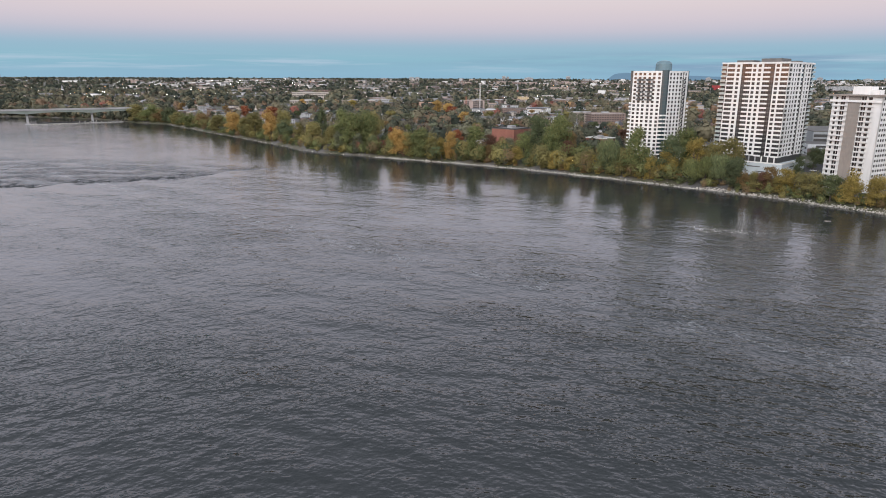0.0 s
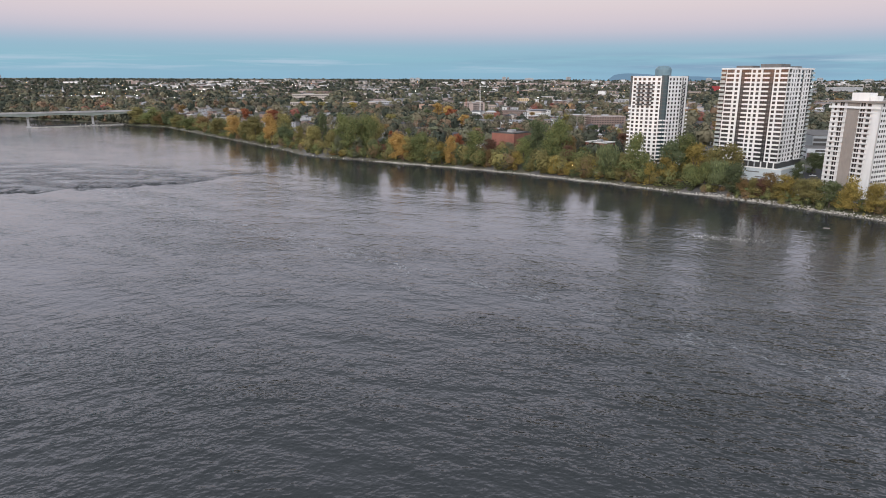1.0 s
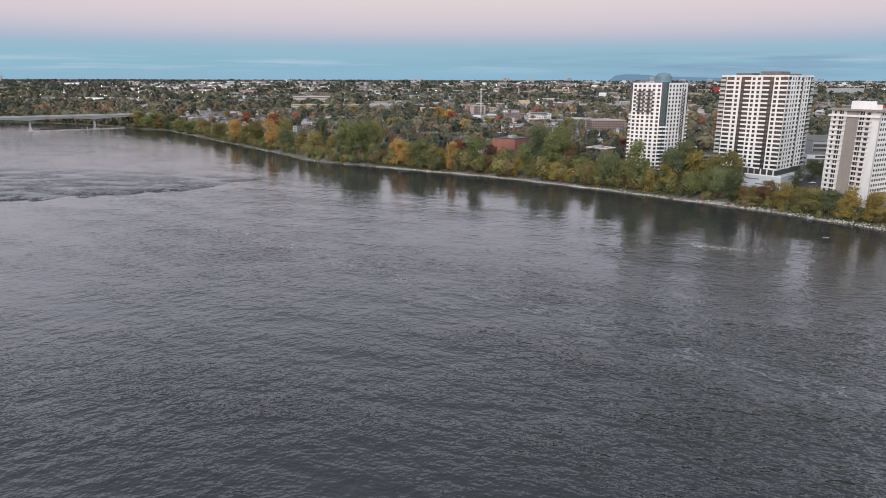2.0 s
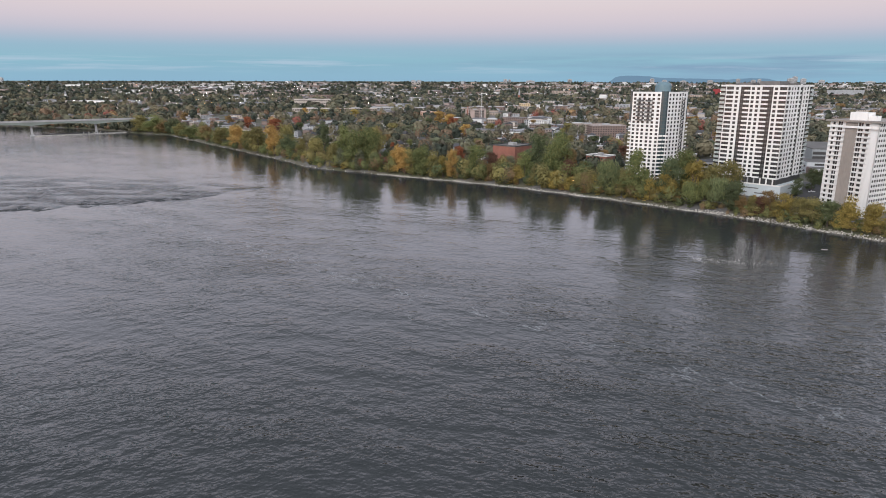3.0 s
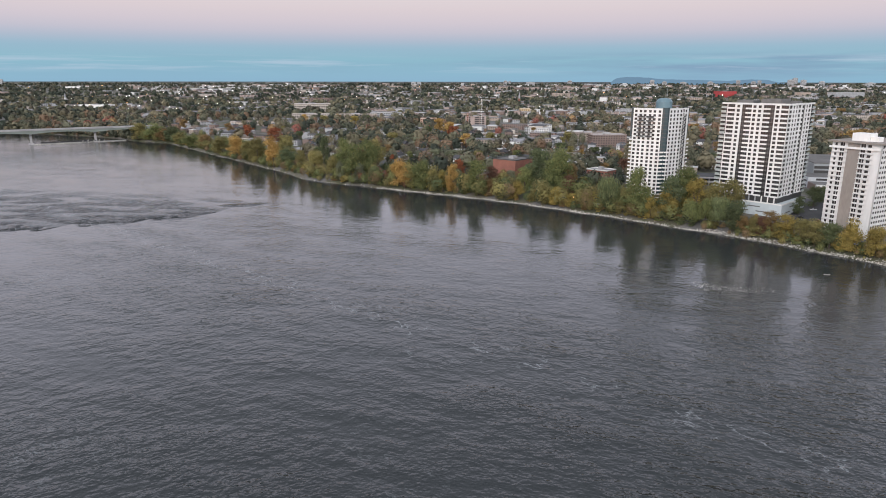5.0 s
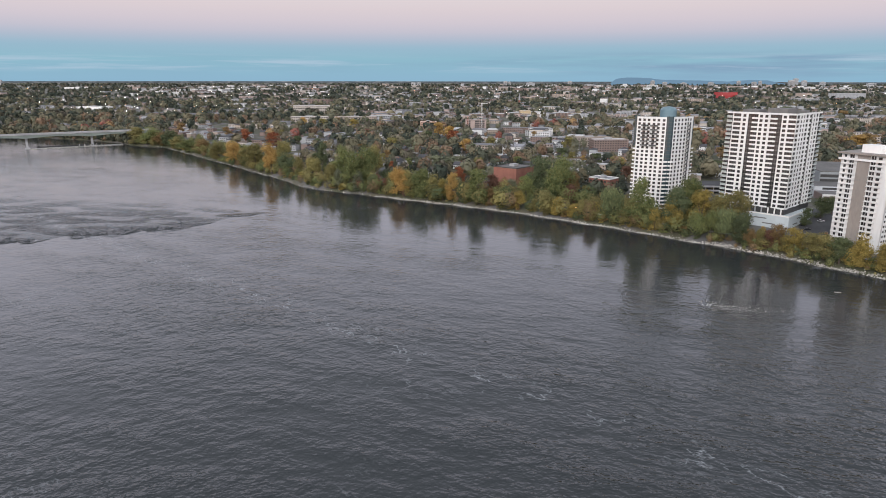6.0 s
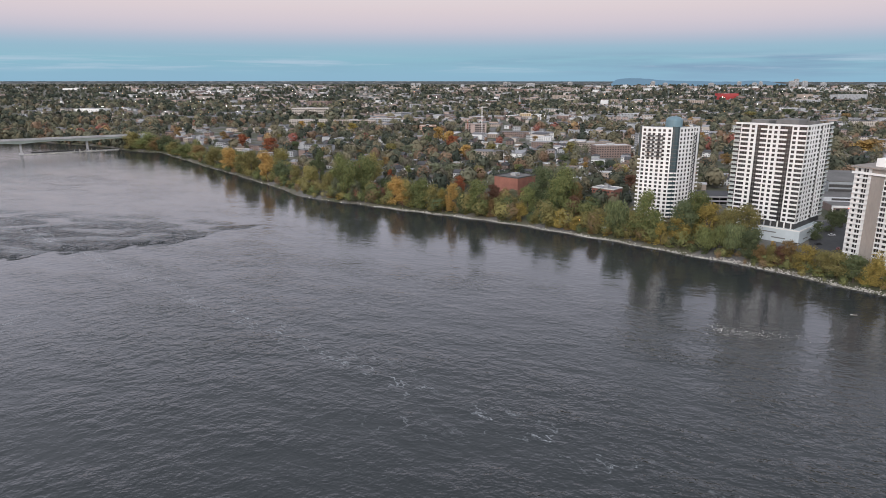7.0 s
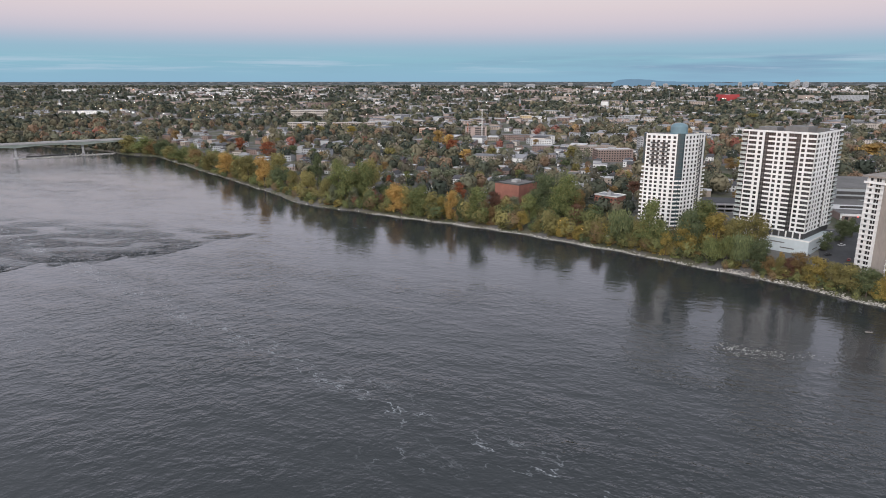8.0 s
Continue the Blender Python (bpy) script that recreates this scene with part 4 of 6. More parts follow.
tree(261.0, 455.5, 13.7, "round", "dark", BANK, wide=0.97)
tree(241.7, 438.4, 11.7, "round", "dark", BANK, wide=0.84)
tree(275.5, 467.6, 13.3, "tall", "dark", BANK, wide=1.32)

rnd = random.Random(5)


# undergrowth close to the water
x = -460.0
while x < 330:
    for d0, d1 in ((3.0, 4.6), (6.0, 9.5)):
        xx, yy = bank_spot(x + rnd.uniform(-4, 4), rnd.uniform(d0, d1))
        if free(xx, yy, 3):
            tree(xx, yy, rnd.uniform(2.8, 6.6), "bush", rnd.choice(["green", "green", "olive", "olive", "dark", "dark", "rust", "yellow", "willow", "willow"]), BANK, wide=rnd.uniform(0.9, 1.5))
    x += 6.5 if x > -100 else 11.0


# ---------------------------------------------------------------- stones along the water's edge
def stone_field(name, spots, label, mat, seed):
    r = random.Random(seed)
    vs, fs = [], []
    for x, y, z, s in spots:
        k = len(vs)
        for a in range(5):
            t = a * 1.2566 + r.uniform(-.3, .3)
            vs.append((x + s * math.cos(t) * r.uniform(.8, 1.2), y + s * math.sin(t) * r.uniform(.7, 1.1), z - s * .3))
        for a in range(5):
            t = a * 1.2566 + 0.6 + r.uniform(-.3, .3)
            vs.append((x + s * .62 * math.cos(t), y + s * .62 * math.sin(t), z + s * r.uniform(.35, .7)))
        for a in range(5):
            b = (a + 1) % 5
            fs += [(k + a, k + b, k + 5 + a), (k + b, k + 5 + b, k + 5 + a)]
        fs.append((k + 5, k + 6, k + 7, k + 8, k + 9))
    me = bpy.data.meshes.new(name)
    me.from_pydata(vs, [], fs)
    me.materials.append(mat)
    return tagged(new(name, me), label, "stones", kind="stuff")


spots = []
for k in range(5600):
    x = rnd.uniform(-60, 330) if k % 12 else rnd.uniform(-470, -60)
    d = abs(rnd.gauss(1.3, 1.2) if x > 165 else rnd.gauss(0.8, 0.75)) - 0.3
    px_, py_ = bank_spot(x, d)
    spots.append((px_, py_, ground_z(px_, py_) + 0.05, rnd.uniform(0.2, 0.6)))
stone_field("bank_stones", spots, "pale grey riprap stones along the water's edge", ROCK, 3)
spots = []
for k in range(230):
    a = rnd.random()
    spots.append((123 + 34 * a ** 2.2 + rnd.gauss(0, 2.6), 300 - 11 * a ** 1.6 + rnd.gauss(0, 3.2), 0.02, rnd.uniform(0.10, 0.26)))
stone_field("shoal_stones", spots, "pale stones breaking the surface of a shoal", material("washed_stone", (0.46, 0.45, 0.43), 0.9, 0.2, 2.0), 4)

drift = thing("driftwood", pose(194, 318, 0.05, 0, 0, -20), "bleached driftwood log afloat in the river", "log")
b = Build()
b.tube((-1.8, 0, 0), (1.2, 0.3, 0.1), 0.2, 0.12, 7)
part("trunk", b, material("bleached_wood", (0.42, 0.38, 0.33), 0.9, 0.25, 2.0), drift)
b = Build()
b.tube((0.4, 0.15, 0.1), (0.9, 0.9, 0.5), 0.1, 0.04, 5)
part("branch_stub", b, BARK, drift)


# ---------------------------------------------------------------- the bridge
def bridge():
    ax, ay, bx, by = -616.0, 985.0, -545.0, 1034.0
    ang = math.degrees(math.atan2(by - ay, bx - ax))
    span = math.hypot(bx - ax, by - ay)
    t = thing("bridge", pose(ax, ay, 0, 0, 0, ang), "pale green girder road bridge on concrete piers", "bridge")
    n0, n1 = -14, 2
    deck = Build()
    deck.box(n0 * span, -7, 20.6, n1 * span, 7, 21.6)
    part("deck", deck, GREY, t)
    # haunched girders, deepest over the piers
    for yy in (-6.0, 5.4):
        for k in range(n0, n1):
            b = Build()
            st = 10
            for q in range(st + 1):
                u = q / st
                lo = 17.9 - 2.3 * abs(2 * u - 1) ** 2
                b.v += [((k + u) * span, yy, lo), ((k + u) * span, yy, 20.59), ((k + u) * span, yy + .6, 20.59), ((k + u) * span, yy + .6, lo)]
            for q in range(st):
                for c in range(4):
                    d = (c + 1) % 4
                    b.f.append((q * 4 + c, q * 4 + d, q * 4 + 4 + d, q * 4 + 4 + c))
                    b.i.append(0)
            part("girder", b, BRIDGE_GREEN, t)
    for yy in (-7.0, 6.6):
        b = Build()
        b.box(n0 * span, yy, 21.6, n1 * span, yy + 0.4, 22.7)
        part("parapet", b, GREY, t)
    for k in range(n0, 2):
        b = Build()
        w = 1.6
        b.prism([(k * span - w, -3.2), (k * span + w, -3.2), (k * span + w, 3.2), (k * span - w, 3.2)], -3, 12.4,
                top=[(k * span - w * .8, -2.8), (k * span + w * .8, -2.8), (k * span + w * .8, 2.8), (k * span - w * .8, 2.8)])
        b.prism([(k * span - w * .8, -2.8), (k * span + w * .8, -2.8), (k * span + w * .8, 2.8), (k * span - w * .8, 2.8)], 12.4, 15.7,
                top=[(k * span - w, -6.4), (k * span + w, -6.4), (k * span + w, 6.4), (k * span - w, 6.4)])
        part("pier", b, GREY, t)
        b = Build()
        b.prism([(k * span - 3.4, -5.5), (k * span + 3.4, -5.5), (k * span + 3.4, 5.5), (k * span - 3.4, 5.5)], -4, 1.6)
        part("pier_footing", b, GREY, t)
    for k in np.arange(n0 * span, 2 * span, 42):
        b = Build()
        b.tube((k, 6.4, 21.6), (k, 6.4, 30.5), 0.14, 0.08, 5)
        b.tube((k, 6.4, 30.4), (k, 4.2, 30.8), 0.08, 0.06, 5)
        part("lamp_post", b, STEEL, t)


bridge()

weir = thing("breakwater", pose(-607, 984, 0, 0, 0, 37), "low dark rubble breakwater with a timber rail between bridge piers", "breakwater")
b = Build()
b.prism([(-3, -3.4), (122, -3.4), (122, 3.4), (-3, 3.4)], -2, 1.3, top=[(-1, -1.6), (122, -1.6), (122, 1.6), (-1, 1.6)])
part("rubble_core", b, material("wet_grey_rock", (0.20, 0.20, 0.195), 0.7, 0.3, 0.8), weir)
for k in range(18):
    b = Build()
    x0 = 6 + k * 3.9
    b.box(x0, 9.2 + rnd.uniform(-.2, .2), -1.5, x0 + 3.86, 10.4, rnd.uniform(2.3, 2.9) if k % 7 else 3.4)
    part("timber_panel", b, DARK, weir)
weir_rocks = []
for k in range(330):
    u, v = rnd.uniform(-4, 122), rnd.gauss(-1.0, 2.6)
    weir_rocks.append((-607 + u * math.cos(radians(37)) - v * math.sin(radians(37)), 984 + u * math.sin(radians(37)) + v * math.cos(radians(37)), max(0.0, 0.7 - abs(v) * 0.2), rnd.uniform(0.5, 1.5)))
stone_field("breakwater_stones", weir_rocks, "grey rubble stones heaped along the breakwater", ROCK, 6)
for k in range(14):
    b = Build()
    b.tube((60 + k * 2.6 + rnd.uniform(-1, 1), rnd.uniform(-2, 2), 1.2), (61 + k * 2.6, rnd.uniform(-3, 3), rnd.uniform(2.5, 4.6)), rnd.uniform(.6, 1.3), rnd.uniform(.3, .7), 6)
    part("boulder", b, DARK if k % 3 else ROCK, weir)


# ---------------------------------------------------------------- lower buildings of the town
HOUSE_WALL = [material("white_siding", (0.64, 0.64, 0.63), 0.7, 0.1, 0.5), material("beige_siding", (0.45, 0.405, 0.36), 0.8, 0.12, 0.5), BRICK, BROWN,
              material("grey_siding", (0.36, 0.37, 0.38), 0.8, 0.12, 0.5), material("buff_brick", (0.38, 0.315, 0.265), 0.85, 0.15, 1.0)]
HOUSE_ROOF = [material("grey_shingles", (0.17, 0.17, 0.175), 0.9, 0.2, 0.8), material("light_shingles", (0.28, 0.28, 0.29), 0.9, 0.15, 0.8), material("brown_shingles", (0.15, 0.115, 0.09), 0.9, 0.2, 0.8),
              material("black_shingles", (0.07, 0.07, 0.075), 0.9, 0.2, 0.8), material("white_membrane", (0.50, 0.50, 0.50), 0.7, 0.15, 0.3)]
ROSE = material("rose_grey_brick", (0.37, 0.295, 0.265), 0.85, 0.15, 1.0)
WALL_WORD = ["white-sided", "beige-sided", "red brick", "brown brick", "grey-sided", "buff brick"]
ROOF_WORD = ["grey shingle", "pale shingle", "brown shingle", "black shingle", "white membrane"]


def house_mesh_parts(w, d, h, roof_h, wall, roof, hip):
    """One detached house: walls, roof, door, windows, chimney; its front towards -y."""
    p = []
    b = Build()
    b.box(-w / 2, -d / 2, -0.5, w / 2, d / 2, h)
    p.append(("wall", b.mesh("wall", [HOUSE_WALL[wall]]), None))
    b = Build()
    e = 0.45
    X, Y = w / 2 + e, d / 2 + e
    if hip is None:
        b.box(-X, -Y, h + 0.002, X, Y, h + 0.6)
    else:
        k = X - hip * Y
        b.v = [(-X, -Y, h), (X, -Y, h), (X, Y, h), (-X, Y, h), (-k, 0, h + roof_h), (k, 0, h + roof_h), (-X, -Y, h - .2), (X, -Y, h - .2), (X, Y, h - .2), (-X, Y, h - .2)]
        b.f = [(0, 1, 5, 4), (1, 2, 5), (2, 3, 4, 5), (3, 0, 4), (6, 7, 1, 0), (7, 8, 2, 1), (8, 9, 3, 2), (9, 6, 0, 3), (9, 8, 7, 6)]
        b.i = [0] * 9
    p.append(("roof", b.mesh("roof", [HOUSE_ROOF[roof]]), None))
    if hip is not None:
        b = Build()
        b.box(w * .2, 0.2, h, w * .2 + .8, 1.0, h + roof_h + .8)
        p.append(("chimney", b.mesh("chimney", [BRICK]), None))
    b = Build()
    b.box(-0.5, -d / 2 - .06, 0, 0.5, -d / 2 - .004, 2.1)
    p.append(("door", b.mesh("door", [DARK]), None))
    for fl in range(1 if h < 4.5 else 2):
        for s in (-.34, .30):
            p.append(("window", pane_mesh(1.5, 1.3), pose(w * s - .7, -d / 2 - .03, 0.9 + fl * 2.8)))
        for s in (-.2, .2):
            p.append(("window", pane_mesh(1.2, 1.2), pose(-w / 2 - .03, d * s + .6, 0.9 + fl * 2.8, 0, 0, -90)))
    return p


HOUSES = {}


def house(x, y, ang, k):
    rr = random.Random(k * 77 + 3)
    if k not in HOUSES:
        flat = k % 3 == 2
        HOUSES[k] = (house_mesh_parts(rr.uniform(8.5, 13), rr.uniform(8, 11), rr.choice([3.4, 5.8, 6.2]) if not flat else 6.4, rr.uniform(1.9, 3.4), k % 6, 4 if flat and k % 2 else rr.randrange(4), None if flat else rr.choice([0.0, 0.8])),
                     f"{WALL_WORD[k % 6]} detached house with a {'flat' if flat else 'pitched'} roof among garden trees")
    parts, label = HOUSES[k]
    t = thing("house", pose(x, y, ground_z(x, y), 0, 0, ang), label, "house", "houses of the town")
    for name, me, at in parts:
        part(name, me, None, t, at=at)
    return t


def block(x, y, w, d, storeys, ang, wall, roof, label, fh=3.1, name="apartment_block", bay=3.4, parapet=None, windows=True, base=None, pane=1.8):
    """A flat-roofed block with rows of windows on the two fronts that face the river; x, y: middle of its front."""
    z = ground_z(x, y) if base is None else base
    t = thing(name, pose(x, y, z, 0, 0, ang), label, "building", "flat-roofed blocks")
    h = storeys * fh
    BLOCKED.append((x + math.cos(radians(ang + 90)) * d / 2, y + math.sin(radians(ang + 90)) * d / 2, max(w, d) * 0.5))
    b = Build()
    b.box(-w / 2, 0, -1, w / 2, d, h)
    part("wall", b, wall, t)
    b = Build()
    b.box(-w / 2 - .2, -.2, h + .002, w / 2 + .2, d + .2, h + .35)
    part("roof", b, roof, t)
    b = Build()
    for q in ((-w / 2 - .25, -.25, w / 2 + .25, .15), (-w / 2 - .25, d - .15, w / 2 + .25, d + .25), (-w / 2 - .25, .15, -w / 2 + .15, d - .15), (w / 2 - .15, .15, w / 2 + .25, d - .15)):
        b.box(q[0], q[1], h + .35, q[2], q[3], h + .95)
    part("parapet", b, parapet or wall, t)
    b = Build()
    b.box(-w * .12, d * .4, h + .35, w * .08, d * .65, h + 2.6)
    part("roof_hut", b, GREY, t)
    if windows:
        for fl in range(storeys):
            for s in np.arange(-w / 2 + 1.0, w / 2 - pane, bay):
                part("window", pane_mesh(pane, 1.5), None, t, at=pose(s, -.03, fl * fh + .9))
            for s in np.arange(1.0, d - 1.6, bay * 1.2):
                side = (pose(-w / 2 - .03, s + 1.6, fl * fh + .9, 0, 0, -90), pose(w / 2 + .03, s, fl * fh + .9, 0, 0, 90))
                part("window", pane_mesh(1.6, 1.5), None, t, at=side[0 if x > 0 else 1])
    return t


MEMBRANE, DARKROOF = HOUSE_ROOF[4], ROOFING
# the tall blind brick block by the bank and the low brick office beside it
block(55, 591, 25, 27, 4, -42, BRICK, DARKROOF, "red brick block with blind walls and a dark flat roof", fh=4.0, windows=False, parapet=DARK, base=9.0)
block(133, 565, 20, 15, 3, -43, BRICK, HOUSE_ROOF[1], "low red brick office with a pale parapet", fh=3.7, parapet=CREAM, base=8.0)
block(122, 622, 26, 22, 2, -25, WHITE, MEMBRANE, "white low workshop with a white flat roof", fh=3.8)
block(124, 716, 36, 24, 2, -10, HOUSE_WALL[5], DARKROOF, "buff brick low block with a dark roof")
block(131, 515, 12, 9, 1, -60, WHITE, MEMBRANE, "small white flat-roofed pavilion by the tower", base=5.5)
block(220, 872, 46, 22, 5, 5, BROWN, MEMBRANE, "brown brick apartment block with balconies", fh=3.0)
block(208, 935, 60, 16, 4, 5, HOUSE_WALL[5], DARKROOF, "buff brick apartment block with a dark roof")
block(267, 914, 8, 16, 9, 0, HOUSE_WALL[4], DARKROOF, "narrow grey-green apartment slab", fh=2.9)
block(-27, 1224, 30, 18, 5, 0, material("peach_brick", (0.50, 0.33, 0.25), 0.85, 0.12, 1.0), MEMBRANE, "peach brick apartment block among trees", fh=3.2)
raw = block(59, 1202, 37, 18, 6, 0, ROSE, DARKROOF, "unfinished rose-grey block with dark panels for shaded open floors", fh=3.4, windows=False)
# near-black panels on the closed wall give the shade of open floors
for fl in range(6):
    for s0 in range(4):
        b = Build()
        b.box(-16 + s0 * 3.6 if s0 < 2 else -2 + (s0 - 2) * 9, -.12, fl * 3.4 + .8, -13.6 + s0 * 3.6 if s0 < 2 else 6.4 + (s0 - 2) * 9, -.01, fl * 3.4 + 3.0)
        part("open_floor", b, DARK, raw)
block(-360, 1830, 98, 30, 5, 8, HOUSE_WALL[1], MEMBRANE, "long beige institutional block among trees", fh=4.2, bay=6.0, pane=5.2)
block(-290, 1450, 80, 16, 4, 2, HOUSE_WALL[1], MEMBRANE, "pale long row of apartments", bay=5, pane=3.6)
block(-190, 1445, 90, 16, 4, 0, HOUSE_WALL[5], MEMBRANE, "buff long row of apartments", bay=5, pane=3.6)
block(-130, 1500, 70, 16, 4, 0, HOUSE_WALL[4], MEMBRANE, "grey long row of apartments", bay=5, pane=3.6)
block(205, 1668, 26, 22, 5, 0, material("ochre_render", (0.52, 0.40, 0.24), 0.8, 0.12, 0.6), MEMBRANE, "ochre rendered block of flats", bay=5)
block(236, 1672, 36, 22, 4, 0, WHITE, MEMBRANE, "white low-rise beside an ochre block", bay=5)
block(1371, 3220, 92, 50, 4, 12, material("signal_red_panel", (0.36, 0.045, 0.045), 0.5, 0.1, 0.3), DARKROOF, "large store with bright red panels", fh=7, windows=False)
block(1790, 3305, 60, 40, 3, 12, HOUSE_WALL[5], DARKROOF, "low reddish store with a lit sign", fh=7, windows=False)
block(1890, 3110, 190, 40, 6, 20, HOUSE_WALL[4], MEMBRANE, "long grey complex of apartments", fh=4.5, bay=9)
block(-1060, 2020, 100, 34, 2, -10, WHITE, MEMBRANE, "white warehouse with a pale roof", fh=5, bay=8)
block(-2350, 4300, 150, 40, 1, 4, WHITE, MEMBRANE, "long white warehouse on the far plain", fh=9, windows=False)
block(-210, 4700, 30, 26, 13, 0, HOUSE_WALL[4], GREY, "far grey apartment tower above the trees", fh=3.4, bay=6, base=36)
block(-172, 4720, 30, 26, 13, 0, HOUSE_WALL[4], GREY, "far grey apartment tower above the trees", fh=3.4, bay=6, base=36)


def campus():
    """The stepped institute behind the towers: ribbon windows over a white box and a framed brick wing."""
    t = thing("institute", pose(300, 512, 6.0, 0, 0, -12), "stepped white and grey institute with dark ribbon windows", "building")
    b = Build()
    b.box(8, 55, -1, 90, 130, 19.5)
    part("upper_wing", b, material("pale_panel", (0.26, 0.28, 0.29), 0.6, 0.1, 0.3), t)
    for z in (7.6, 11.4, 15.2):
        b = Build()
        b.box(8.6, 54.7, z, 88, 54.99, z + 2.4)
        part("ribbon_window", b, DARK, t)
    b = Build()
    b.box(8.5, 55.5, 19.5, 89.5, 129.5, 20.2)
    part("roof", b, ROOFING, t)
    b = Build()
    b.box(-4, 26, -1, 24, 54.6, 11.5)
    part("white_box", b, material("pale_grey_panel", (0.50, 0.52, 0.54), 0.7, 0.1, 0.3), t)
    b = Build()
    b.box(-4, 4, -1, 24, 25.9, 8.0)
    wing = part("brick_wing", b, BROWN, t)
    for q in ((-3.6, 26.4, 11.51, 23.6, 54.2, 11.7), (-3.5, 4.5, 8.01, 23.5, 25.5, 8.2)):
        b = Build()
        b.box(*q)
        part("roof", b, ROOFING, t)
    for q in ((2, 25.93, 8.9, 22, 25.99, 10.6), (-4.06, 29, 3.4, -4.003, 52, 4.9), (-4.06, 29, 7.4, -4.003, 52, 8.9)):
        b = Build()
        b.box(*q)
        part("ribbon_window", b, DARK, t)
    b = Build()
    b.box(-4.8, 3.2, 7.0, 24.8, 4, 8.6)
    b.box(-4.8, 3.2, 2.2, 24.8, 4, 3.2)
    b.box(-4.8, 3.2, 3.2, -3.6, 4, 7.0)
    b.box(23.6, 3.2, 3.2, 24.8, 4, 7.0)
    part("white_frame", b, WHITE, t)
    for s in range(5):
        part("window", pane_mesh(2.6, 2.2), None, wing, at=pose(-1.5 + s * 5, 3.95, 4.0))
    BLOCKED.append((340, 590, 60)), BLOCKED.append((308, 530, 26))


campus()


def garage():
    """The open parking deck between the two white towers."""
    t = thing("parking_garage", pose(214, 553, 4.5, 0, 0, -8), "open grey parking garage with three decks", "parking garage")
    for fl in range(3):
        b = Build()
        b.box(-14, 0, fl * 3.4 + 3.0, 44, 34, fl * 3.4 + 3.4)
        part("deck", b, ASPHALT, t)
        b = Build()
        b.box(-14, -.25, fl * 3.4 + 3.0, 44, -.01, fl * 3.4 + 4.4)
        part("parapet", b, GREY, t)
    for s in range(10):
        b = Build()
        b.box(-13.5 + s * 6.2, 0.6, -1, -12.9 + s * 6.2, 1.2, 10.2)
        part("column", b, GREY, t)
    b = Build()
    b.box(-13, 14, -1, 43, 33, 9.7)
    part("inner_wall", b, DARK, t)
    ring = [(-14 + 9 * math.cos(a), 9 + 9 * math.sin(a)) for a in np.linspace(0, 2 * math.pi, 20, endpoint=False)]
    b = Build()
    b.prism(ring, 3.6, 10.9)
    part("ramp_drum", b, GREY, t)
    BLOCKED.append((226, 570, 32))


garage()



def paved(name, ring, label, lift=0.14):
    """A paved sheet laid on the ground inside four corners."""
    b = Build()
    n = 14
    A, B, C, D = (Vector((*p, 0)) for p in ring)
    for i in range(n + 1):
        for j in range(n + 1):
            p = A.lerp(B, i / n).lerp(D.lerp(C, i / n), j / n)
            b.v.append((p.x, p.y, ground_z(p.x, p.y) + lift))
    for i in range(n):
        for j in range(n):
            q = i * (n + 1) + j
            b.f.append((q, q + n + 1, q + n + 2, q + 1))
            b.i.append(0)
    tagged(part(name, b, ASPHALT), label, "car park", kind="structure")


paved("car_park", [(218, 400), (240, 393), (300, 472), (264, 492)], "dark asphalt car park between the towers")
paved("car_park", [(172, 470), (204, 474), (216, 545), (174, 545)], "dark asphalt yard between the towers")
lot = Build()
for k in range(16):
    p0, p1 = bank_spot(100 + k * 8, 17), bank_spot(108 + k * 8, 17)
    q0, q1 = bank_spot(100 + k * 8, 21), bank_spot(108 + k * 8, 21)
    lot.quad([(*p, ground_z(*p) + .09) for p in (p0, p1, q1, q0)])
tagged(part("footpath", lot, GREY), "grey riverside footpath along the bank", "path", kind="structure")
for spot in ((248, 440, 24), (252, 430, 18), (190, 505, 18)):
    BLOCKED.append(spot)

PAINTS = [material("car_paint_white", (0.65, 0.65, 0.66), 0.35, 0.05, 1), material("car_paint_black", (0.03, 0.03, 0.035), 0.3, 0.05, 1), material("car_paint_grey", (0.2, 0.21, 0.22), 0.35, 0.05, 1),
          material("car_paint_red", (0.32, 0.04, 0.04), 0.35, 0.05, 1)]
RUBBER = material("tyre_rubber", (0.025, 0.025, 0.025), 0.9, 0.1, 5)


def car_meshes(paint):
    b = Build()
    b.v = [(-2.2, -.85, .35), (2.2, -.85, .35), (2.2, .85, .35), (-2.2, .85, .35), (-2.25, -.9, .85), (2.25, -.9, .8), (2.25, .9, .8), (-2.25, .9, .85)]
    b.f = [(0, 3, 2, 1), (4, 5, 6, 7), (0, 1, 5, 4), (1, 2, 6, 5), (2, 3, 7, 6), (3, 0, 4, 7)]
    b.i = [0] * 6
    body = b.mesh("body", [paint])
    c = Build()
    c.v = [(-1.7, -.8, .85), (1.1, -.8, .83), (1.1, .8, .83), (-1.7, .8, .85), (-1.2, -.65, 1.42), (.4, -.65, 1.44), (.4, .65, 1.44), (-1.2, .65, 1.42)]
    c.f, c.i = list(b.f), [0, 1, 0, 0, 0, 0]
    cabin = c.mesh("cabin", [GLASS, paint])
    w = Build()
    w.tube((0, -.11, 0), (0, .11, 0), .33, .33, 12)
    return body, cabin, w.mesh("wheel", [RUBBER])


CARS = [car_meshes(p) for p in PAINTS]


